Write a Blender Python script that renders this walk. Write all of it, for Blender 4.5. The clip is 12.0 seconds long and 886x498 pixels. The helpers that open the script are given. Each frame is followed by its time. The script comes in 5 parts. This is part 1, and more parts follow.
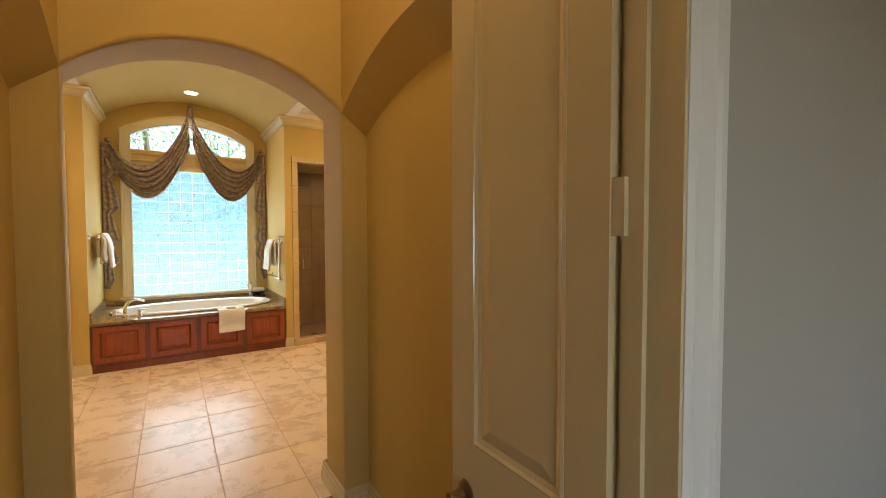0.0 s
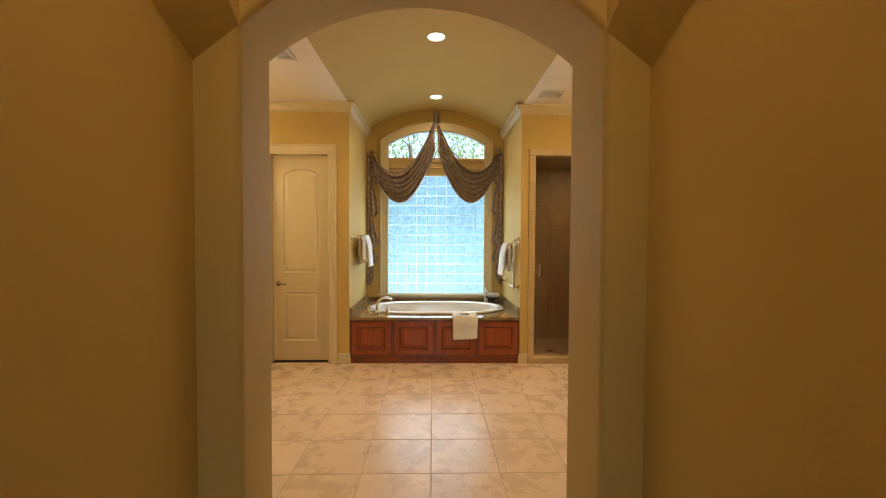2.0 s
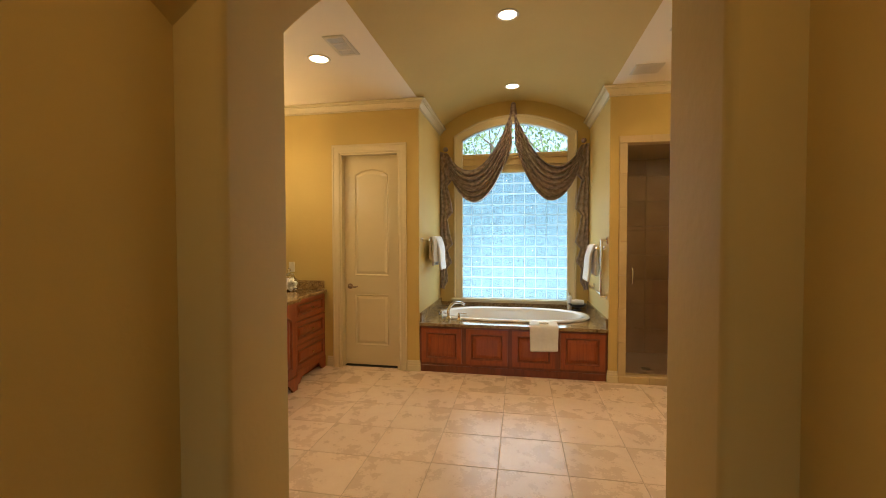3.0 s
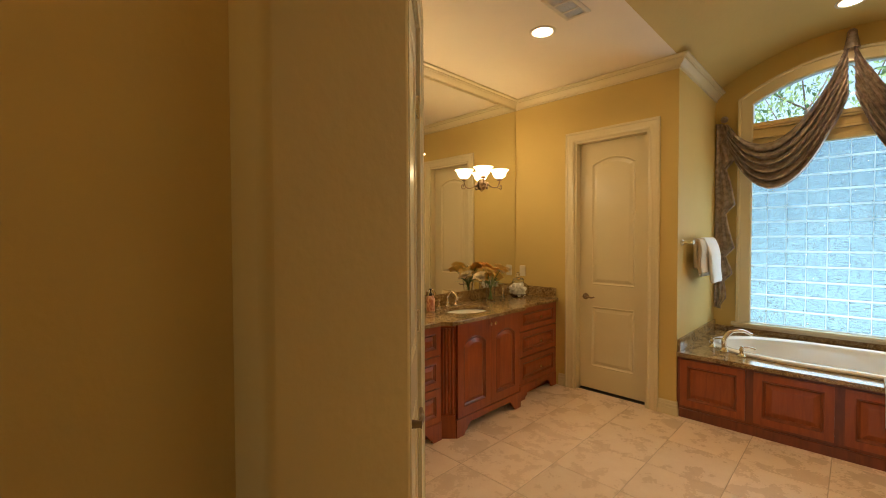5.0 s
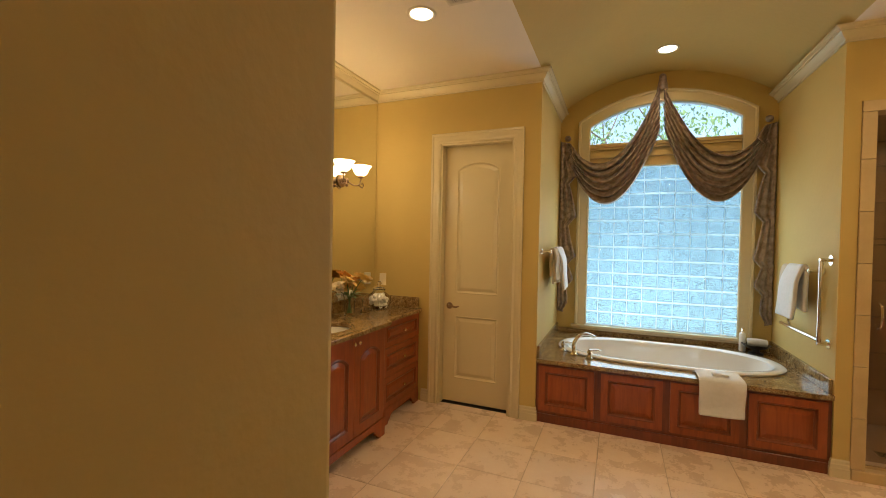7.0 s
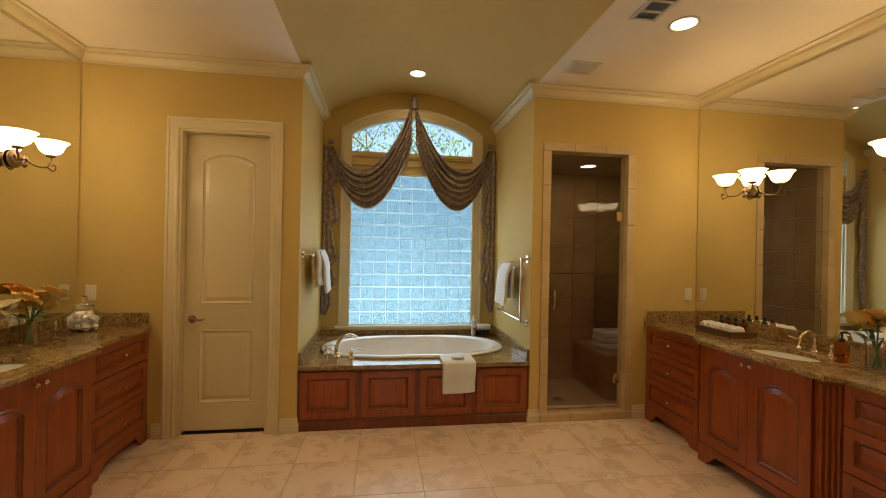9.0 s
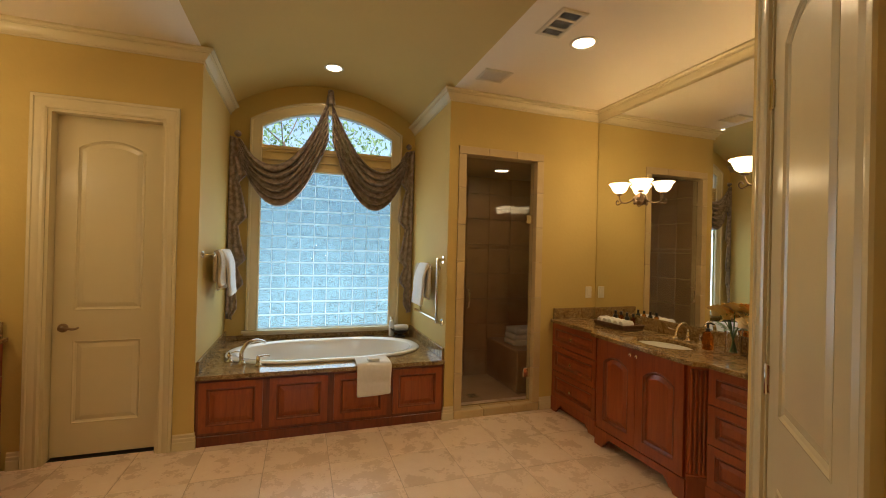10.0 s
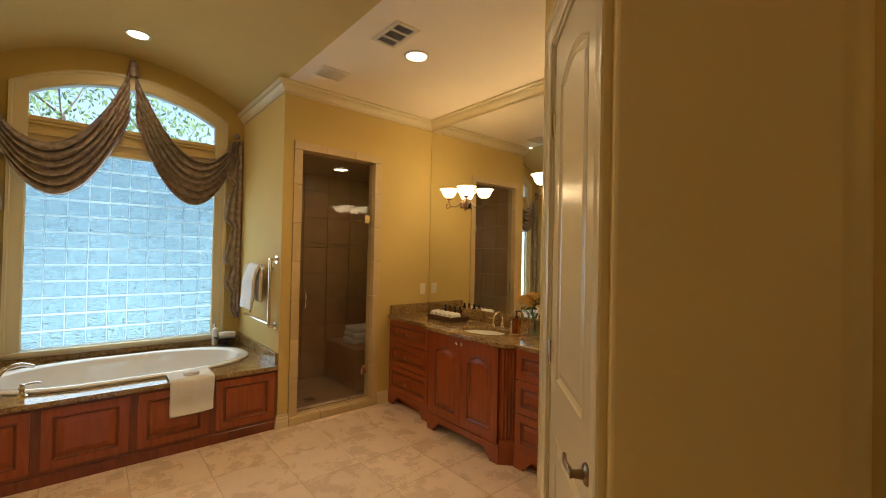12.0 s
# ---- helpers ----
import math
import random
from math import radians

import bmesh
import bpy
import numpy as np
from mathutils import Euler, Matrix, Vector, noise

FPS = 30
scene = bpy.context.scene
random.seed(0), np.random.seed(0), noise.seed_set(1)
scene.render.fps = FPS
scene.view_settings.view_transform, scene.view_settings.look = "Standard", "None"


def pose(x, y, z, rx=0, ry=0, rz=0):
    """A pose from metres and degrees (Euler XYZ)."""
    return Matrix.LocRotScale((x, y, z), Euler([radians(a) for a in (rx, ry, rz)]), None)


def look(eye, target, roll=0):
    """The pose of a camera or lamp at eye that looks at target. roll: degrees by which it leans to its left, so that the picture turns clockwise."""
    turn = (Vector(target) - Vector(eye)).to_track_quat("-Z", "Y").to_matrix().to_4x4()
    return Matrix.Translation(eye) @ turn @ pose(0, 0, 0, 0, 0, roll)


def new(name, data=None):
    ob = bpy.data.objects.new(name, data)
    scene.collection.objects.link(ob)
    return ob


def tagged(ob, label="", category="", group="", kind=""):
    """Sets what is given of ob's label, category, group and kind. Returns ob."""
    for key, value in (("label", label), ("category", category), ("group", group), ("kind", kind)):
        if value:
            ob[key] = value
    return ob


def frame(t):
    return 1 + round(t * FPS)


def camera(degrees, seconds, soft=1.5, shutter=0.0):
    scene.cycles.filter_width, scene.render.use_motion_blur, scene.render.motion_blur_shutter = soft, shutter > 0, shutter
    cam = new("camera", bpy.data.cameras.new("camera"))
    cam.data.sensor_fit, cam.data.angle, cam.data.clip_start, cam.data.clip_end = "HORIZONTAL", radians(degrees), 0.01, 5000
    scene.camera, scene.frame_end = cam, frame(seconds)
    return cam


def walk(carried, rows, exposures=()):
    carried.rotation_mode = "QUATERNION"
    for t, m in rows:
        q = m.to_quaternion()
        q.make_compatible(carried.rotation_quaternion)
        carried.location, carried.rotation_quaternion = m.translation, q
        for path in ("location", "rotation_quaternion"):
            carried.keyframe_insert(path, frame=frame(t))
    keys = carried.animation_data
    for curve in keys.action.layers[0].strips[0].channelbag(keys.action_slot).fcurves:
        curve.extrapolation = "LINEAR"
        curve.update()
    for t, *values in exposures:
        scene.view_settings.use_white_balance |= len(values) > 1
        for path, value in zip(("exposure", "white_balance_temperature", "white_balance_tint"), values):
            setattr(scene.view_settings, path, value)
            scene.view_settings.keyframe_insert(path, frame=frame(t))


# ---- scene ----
cam = camera(93.7, 12.0, 0.95)
PATH = [
    (0, (0.487, 0.034, 1.455), (1.584, 1.704, 1.384), -0.1),
    (0.5, (0.601, 0.239, 1.465), (1.344, 2.095, 1.393), -0.1),
    (1, (0.65, 0.434, 1.45), (1.081, 2.385, 1.386), 0.1),
    (1.5, (0.657, 0.657, 1.465), (0.871, 2.644, 1.398), 0.1),
    (2, (0.719, 0.866, 1.464), (0.767, 2.864, 1.403), 0.3),
    (2.5, (0.802, 1.054, 1.471), (0.667, 3.047, 1.409), 0.0),
    (3, (0.843, 1.219, 1.459), (0.48, 3.184, 1.405), -0.1),
    (3.5, (0.858, 1.367, 1.466), (0.206, 3.257, 1.411), -0.1),
    (5.5, (0.743, 1.958, 1.478), (-0.734, 3.305, 1.431), -0.2),
    (6, (0.603, 2.04, 1.498), (-0.765, 3.496, 1.448), 0.1),
    (6.5, (0.45, 2.066, 1.485), (-0.668, 3.723, 1.452), 0.6),
    (7, (0.384, 2.076, 1.502), (-0.393, 3.918, 1.468), 1.1),
    (7.5, (0.377, 2.1, 1.476), (-0.053, 4.05, 1.467), 1.0),
    (9.5, (0.452, 2.119, 1.508), (0.922, 4.063, 1.515), 1.3),
    (10, (0.484, 2.11, 1.504), (1.132, 4.001, 1.515), 1.4),
    (10.5, (0.519, 2.089, 1.487), (1.346, 3.91, 1.51), 1.3),
    (11, (0.529, 2.073, 1.472), (1.531, 3.804, 1.507), 1.3),
    (11.5, (0.512, 2.058, 1.469), (1.675, 3.685, 1.506), 1.2),
    (12, (0.483, 2.036, 1.502), (1.78, 3.558, 1.528), 1.2),
]
EXPOSURE = [(0.0, 1.75), (0.5, 1.78), (1.5, 1.56), (3.0, 1.3), (6.0, 1.18), (7.0, 1.15), (9.5, 0.86), (10.5, 0.92), (12.0, 1.1)]
walk(cam, [(t, look(eye, target, roll)) for t, eye, target, roll in PATH], EXPOSURE)

# ---- light ----
world = bpy.data.worlds.new("sky")
scene.world = world
world.use_nodes = True
wn = world.node_tree
sky = wn.nodes.new("ShaderNodeTexSky")
sky.sky_type, sky.sun_disc = "NISHITA", False
sky.sun_elevation, sky.sun_rotation = radians(48), radians(200)
wn.nodes["Background"].inputs[1].default_value = 0.15
wn.links.new(sky.outputs[0], wn.nodes["Background"].inputs[0])
sun = new("sun", bpy.data.lights.new("sun", "SUN"))
sun.data.energy, sun.data.angle, sun.data.color = 2.5, radians(0.5), (1.0, 0.95, 0.87)
sun.matrix_world = look((4, -12, 14), (0, 0, 0))

CAN_W, SCONCE_W, WINDOW_W = 3.0, 0.6, 8.0
WARM = (1.0, 0.71, 0.38)


def can_lamp(x, y, z, watts, size=0.13):
    la = bpy.data.lights.new("can_lamp", "AREA")
    la.shape, la.size, la.energy, la.color, la.spread = "DISK", size, watts, WARM, radians(150)
    ob = new("can_lamp", la)
    ob.matrix_world = look((x, y, z), (x, y + 0.0001, z - 1))
    return ob


def bulb(x, y, z, watts):
    la = bpy.data.lights.new("bulb", "POINT")
    la.shadow_soft_size, la.energy, la.color = 0.03, watts, WARM
    ob = new("bulb", la)
    ob.location = (x, y, z)
    return ob


# daylight in the window's opening
day = bpy.data.lights.new("window_daylight", "AREA")
day.shape, day.size, day.size_y, day.energy, day.color = "RECTANGLE", 1.35, 1.6, WINDOW_W, (0.68, 0.87, 1.0)
dob = new("window_daylight", day)
dob.matrix_world = look((0.765, 6.862, 1.50), (0.765, 5, 1.50))

# area lamp added for daylight from an assumed bedroom window, out of view
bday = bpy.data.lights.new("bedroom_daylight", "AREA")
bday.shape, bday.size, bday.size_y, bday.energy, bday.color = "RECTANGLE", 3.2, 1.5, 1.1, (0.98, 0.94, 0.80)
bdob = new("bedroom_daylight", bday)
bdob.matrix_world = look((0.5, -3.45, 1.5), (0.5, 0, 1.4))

# ---- mesh helpers ----


def mesh_of(name, bm, mat):
    bmesh.ops.recalc_face_normals(bm, faces=bm.faces)
    me = bpy.data.meshes.new(name)
    bm.to_mesh(me)
    bm.free()
    for m in (mat if isinstance(mat, (list, tuple)) else [mat]):
        me.materials.append(m)
    return me


def smooth(ob, angle=40):
    me = ob.data
    me.polygons.foreach_set("use_smooth", [True] * len(me.polygons))
    me.set_sharp_from_angle(angle=radians(angle))
    return ob


def part(name, bm, mat, parent=None, label="", soft=False):
    """One mesh object; the mesh is in the frame of the parent."""
    ob = new(name, mesh_of(name, bm, mat))
    if parent is not None:
        ob.parent = parent
    if label:
        ob["label"] = label
    if soft:
        smooth(ob)
    if mat in SEE_THROUGH:
        ob.visible_shadow = False
    return ob


BASES = {}


def placed(name, bm, mat, parent, label="", soft=False):
    """A part whose mesh was built in the room's own frame."""
    bmesh.ops.transform(bm, matrix=BASES[parent.name].inverted(), verts=bm.verts)
    return part(name, bm, mat, parent, label, soft)


def thing(name, m, label, category, group="", kind=""):
    ob = new(name)
    ob.empty_display_size = 0.1
    ob.matrix_world = m
    BASES[ob.name] = m
    return tagged(ob, label, category, group, kind)


def setting(name, bm, mat, label, category, soft=False):
    ob = part(name, bm, mat, None, "", soft)
    return tagged(ob, label, category, "", "structure")


def box(bm, x0, y0, z0, x1, y1, z1, bevel=0.0, segs=1):
    vs = [bm.verts.new((x, y, z)) for x in (x0, x1) for y in (y0, y1) for z in (z0, z1)]
    fs = [bm.faces.new([vs[i] for i in q]) for q in ((0, 1, 3, 2), (4, 6, 7, 5), (0, 4, 5, 1), (2, 3, 7, 6), (0, 2, 6, 4), (1, 5, 7, 3))]
    if bevel:
        es = list({e for f in fs for e in f.edges})
        bmesh.ops.bevel(bm, geom=es, offset=bevel, segments=segs, affect="EDGES", profile=0.6)
    return bm


def boxes(*rows, bevel=0.0):
    bm = bmesh.new()
    for r in rows:
        box(bm, *r, bevel=bevel)
    return bm


def prism(bm, poly, at, d0, d1, inset=0.0):
    """A solid from a flat outline: at(u, w, d) gives the place; at d1 the outline is drawn in by inset."""
    top = offset(poly, inset) if inset else poly
    a = [bm.verts.new(at(u, w, d0)) for u, w in poly]
    b = [bm.verts.new(at(u, w, d1)) for u, w in top]
    n = len(poly)
    fs = [bm.faces.new(a), bm.faces.new(b)]
    for i in range(n):
        bm.faces.new((a[i], a[(i + 1) % n], b[(i + 1) % n], b[i]))
    for f in fs:
        f.normal_update()
    bmesh.ops.triangulate(bm, faces=[f for f in fs if len(f.verts) > 4])
    return bm


def loft(bm, near, far, at, d0, d1):
    """A solid between two outlines of as many points."""
    a = [bm.verts.new(at(u, w, d0)) for u, w in near]
    b = [bm.verts.new(at(u, w, d1)) for u, w in far]
    n = len(near)
    fs = [bm.faces.new(a), bm.faces.new(b)]
    for i in range(n):
        bm.faces.new((a[i], a[(i + 1) % n], b[(i + 1) % n], b[i]))
    for f in fs:
        f.normal_update()
    bmesh.ops.triangulate(bm, faces=fs)
    return bm


def area2(poly):
    return sum(poly[i][0] * poly[(i + 1) % len(poly)][1] - poly[(i + 1) % len(poly)][0] * poly[i][1] for i in range(len(poly)))


def offset(poly, k, closed=True):
    """The outline drawn in by k (a closed one), or moved k to the left of its way (an open one)."""
    s = 1 if not closed or area2(poly) > 0 else -1
    out, n = [], len(poly)
    for i, p in enumerate(poly):
        p = Vector(p)
        before = poly[i - 1] if closed or i else None
        after = poly[(i + 1) % n] if closed or i < n - 1 else None
        ns = []
        for q, r in ((before, p), (p, after)):
            if q is not None and r is not None:
                d = (Vector(r) - Vector(q)).normalized()
                ns.append(Vector((-d.y, d.x)))
        if len(ns) == 1:
            m = ns[0]
        else:
            m = ns[0] + ns[1]
            m = m / max(0.2, m.dot(ns[0]))
        p = p + m * k * s
        out.append((p.x, p.y))
    return out


def sweep(bm, path, profile, at, closed=False):
    """A moulding along a flat path; profile: (offset to the left of the way, depth)."""
    rings = []
    for k, d in profile:
        rings.append([bm.verts.new(at(u, w, d)) for u, w in offset(path, k, closed)])
    n, m = len(path), len(profile)
    for i in range(n if closed else n - 1):
        for j in range(m):
            j2, i2 = (j + 1) % m, (i + 1) % n
            bm.faces.new((rings[j][i], rings[j][i2], rings[j2][i2], rings[j2][i]))
    if not closed:
        bm.faces.new([r[0] for r in rings])
        bm.faces.new([r[-1] for r in rings])
    return bm


def lathe(bm, profile, cx=0.0, cy=0.0, segs=24, sx=1.0, sy=1.0):
    rings = []
    for r, z in profile:
        if r < 1e-5:
            rings.append([bm.verts.new((cx, cy, z))])
        else:
            rings.append([bm.verts.new((cx + r * sx * math.cos(a), cy + r * sy * math.sin(a), z)) for a in [2 * math.pi * i / segs for i in range(segs)]])
    for a, b in zip(rings, rings[1:]):
        for i in range(segs):
            j = (i + 1) % segs
            if len(a) == 1 and len(b) == 1:
                continue
            if len(a) == 1:
                bm.faces.new((a[0], b[j], b[i]))
            elif len(b) == 1:
                bm.faces.new((a[i], a[j], b[0]))
            else:
                bm.faces.new((a[i], a[j], b[j], b[i]))
    return bm


def tube(bm, pts, radius, segs=10, cap=True):
    """A round bar along points; radius is a number or one for each point."""
    pts = [Vector(p) for p in pts]
    rs = radius if isinstance(radius, (list, tuple)) else [radius] * len(pts)
    rings, up = [], None
    for i, p in enumerate(pts):
        d = (pts[min(i + 1, len(pts) - 1)] - pts[max(i - 1, 0)]).normalized()
        if up is None:
            up = d.orthogonal().normalized()
        up = (up - d * up.dot(d)).normalized()
        side = d.cross(up)
        rings.append([bm.verts.new(p + (up * math.cos(a) + side * math.sin(a)) * rs[i]) for a in [2 * math.pi * k / segs for k in range(segs)]])
    for a, b in zip(rings, rings[1:]):
        for i in range(segs):
            bm.faces.new((a[i], a[(i + 1) % segs], b[(i + 1) % segs], b[i]))
    if cap:
        bm.faces.new(rings[0])
        bm.faces.new(rings[-1])
    return bm


def bend(points, n=8):
    """A smooth line through control points."""
    pts = [Vector(p) for p in points]
    pts = [2 * pts[0] - pts[1]] + pts + [2 * pts[-1] - pts[-2]]
    out = []
    for i in range(1, len(pts) - 2):
        p0, p1, p2, p3 = pts[i - 1:i + 3]
        for k in range(n):
            t = k / n
            out.append(0.5 * (2 * p1 + (p2 - p0) * t + (2 * p0 - 5 * p1 + 4 * p2 - p3) * t * t + (3 * p1 - p0 - 3 * p2 + p3) * t ** 3))
    return out + [pts[-2]]


def arc(u0, u1, spring, rise, n=24):
    """Points of a flat arch from u0 to u1."""
    half, mid = (u1 - u0) / 2, (u0 + u1) / 2
    r = (half * half + rise * rise) / (2 * rise)
    a = math.asin(half / r)
    return [(mid + r * math.sin(-a + 2 * a * i / n), spring + rise - r + r * math.cos(-a + 2 * a * i / n)) for i in range(n + 1)]


# ways to lay a flat outline: along x at depth y, along y at depth x, flat on the ground
def XZ(u, w, d):
    return (u, d, w)


def YZ(u, w, d):
    return (d, u, w)


def XY(u, w, d):
    return (u, w, d)


# ---- materials ----


def material(name, colour, rough=0.5, metal=0.0, second=None, scale=6.0, mix=0.5, bump=0.0, bump_scale=60.0, coat=0.0, spec=0.5, detail=6.0):
    """A painted or plain surface: two tones in broad clouds, and fine relief."""
    m = bpy.data.materials.new(name)
    m.use_nodes = True
    nt = m.node_tree
    b = nt.nodes["Principled BSDF"]
    b.inputs["Base Color"].default_value = (*colour, 1)
    b.inputs["Roughness"].default_value, b.inputs["Metallic"].default_value = rough, metal
    b.inputs["Coat Weight"].default_value, b.inputs["Specular IOR Level"].default_value = coat, spec
    co = nt.nodes.new("ShaderNodeTexCoord")
    if second:
        no = nt.nodes.new("ShaderNodeTexNoise")
        no.inputs["Scale"].default_value, no.inputs["Detail"].default_value = scale, detail
        ra = nt.nodes.new("ShaderNodeValToRGB")
        ra.color_ramp.elements[0].position, ra.color_ramp.elements[1].position = 0.5 - mix / 2, 0.5 + mix / 2
        ra.color_ramp.elements[0].color, ra.color_ramp.elements[1].color = (*colour, 1), (*second, 1)
        nt.links.new(co.outputs["Object"], no.inputs["Vector"])
        nt.links.new(no.outputs["Fac"], ra.inputs["Fac"])
        nt.links.new(ra.outputs["Color"], b.inputs["Base Color"])
    if bump:
        nb = nt.nodes.new("ShaderNodeTexNoise")
        nb.inputs["Scale"].default_value, nb.inputs["Detail"].default_value = bump_scale, 4
        bu = nt.nodes.new("ShaderNodeBump")
        bu.inputs["Strength"].default_value, bu.inputs["Distance"].default_value = bump, 0.01
        nt.links.new(co.outputs["Object"], nb.inputs["Vector"])
        nt.links.new(nb.outputs["Fac"], bu.inputs["Height"])
        nt.links.new(bu.outputs["Normal"], b.inputs["Normal"])
    return m


def glow(name, colour, strength):
    m = bpy.data.materials.new(name)
    m.use_nodes = True
    b = m.node_tree.nodes["Principled BSDF"]
    b.inputs["Base Color"].default_value = (0.8, 0.75, 0.65, 1)
    b.inputs["Emission Color"].default_value, b.inputs["Emission Strength"].default_value = (*colour, 1), strength
    return m


def glass(name, colour=(1, 1, 1), rough=0.0, ior=1.45, bump=0.0, bump_scale=40.0, stretch=1.0):
    m = bpy.data.materials.new(name)
    m.use_nodes = True
    nt = m.node_tree
    b = nt.nodes["Principled BSDF"]
    b.inputs["Base Color"].default_value = (*colour, 1)
    b.inputs["Roughness"].default_value, b.inputs["IOR"].default_value, b.inputs["Transmission Weight"].default_value = rough, ior, 1.0
    if bump:
        co = nt.nodes.new("ShaderNodeTexCoord")
        nb = nt.nodes.new("ShaderNodeTexNoise")
        nb.inputs["Scale"].default_value, nb.inputs["Detail"].default_value = bump_scale, 3
        bu = nt.nodes.new("ShaderNodeBump")
        bu.inputs["Strength"].default_value, bu.inputs["Distance"].default_value = bump, 0.03
        mp = nt.nodes.new("ShaderNodeMapping")
        mp.inputs["Scale"].default_value = (1.0, 1.0, stretch)
        oi = nt.nodes.new("ShaderNodeObjectInfo")
        off = nt.nodes.new("ShaderNodeVectorMath")
        off.operation = "ADD"
        nt.links.new(co.outputs["Object"], off.inputs[0])
        nt.links.new(oi.outputs["Random"], off.inputs[1])
        nt.links.new(off.outputs[0], mp.inputs["Vector"])
        nt.links.new(mp.outputs[0], nb.inputs["Vector"])
        nt.links.new(nb.outputs["Fac"], bu.inputs["Height"])
        nt.links.new(bu.outputs["Normal"], b.inputs["Normal"])
    return m


def wood_material(name, dark, light):
    m = bpy.data.materials.new(name)
    m.use_nodes = True
    nt = m.node_tree
    b = nt.nodes["Principled BSDF"]
    b.inputs["Roughness"].default_value = 0.28
    b.inputs["Coat Weight"].default_value, b.inputs["Coat Roughness"].default_value = 0.25, 0.2
    co = nt.nodes.new("ShaderNodeTexCoord")
    mp = nt.nodes.new("ShaderNodeMapping")
    mp.inputs["Scale"].default_value = (14, 14, 1.6)
    no = nt.nodes.new("ShaderNodeTexNoise")
    no.inputs["Scale"].default_value, no.inputs["Detail"].default_value, no.inputs["Distortion"].default_value = 2.2, 9, 0.8
    broad = nt.nodes.new("ShaderNodeTexNoise")
    broad.inputs["Scale"].default_value = 3.0
    ra = nt.nodes.new("ShaderNodeValToRGB")
    ra.color_ramp.elements[0].position, ra.color_ramp.elements[1].position = 0.28, 0.72
    ra.color_ramp.elements[0].color, ra.color_ramp.elements[1].color = (*dark, 1), (*light, 1)
    add = nt.nodes.new("ShaderNodeMath")
    add.operation = "MULTIPLY_ADD"
    add.inputs[1].default_value = 0.35
    half = nt.nodes.new("ShaderNodeMath")
    half.operation, half.inputs[1].default_value = "MULTIPLY", 0.66
    oi = nt.nodes.new("ShaderNodeObjectInfo")
    off = nt.nodes.new("ShaderNodeVectorMath")
    off.operation = "ADD"
    nt.links.new(co.outputs["Object"], off.inputs[0])
    nt.links.new(oi.outputs["Random"], off.inputs[1])
    nt.links.new(off.outputs[0], mp.inputs["Vector"])
    nt.links.new(mp.outputs[0], no.inputs["Vector"])
    nt.links.new(co.outputs["Object"], broad.inputs["Vector"])
    nt.links.new(no.outputs["Fac"], half.inputs[0])
    nt.links.new(broad.outputs["Fac"], add.inputs[0])
    nt.links.new(half.outputs[0], add.inputs[2])
    nt.links.new(add.outputs[0], ra.inputs["Fac"])
    nt.links.new(ra.outputs["Color"], b.inputs["Base Color"])
    bu = nt.nodes.new("ShaderNodeBump")
    bu.inputs["Strength"].default_value, bu.inputs["Distance"].default_value = 0.06, 0.01
    nt.links.new(no.outputs["Fac"], bu.inputs["Height"])
    nt.links.new(bu.outputs["Normal"], b.inputs["Normal"])
    return m


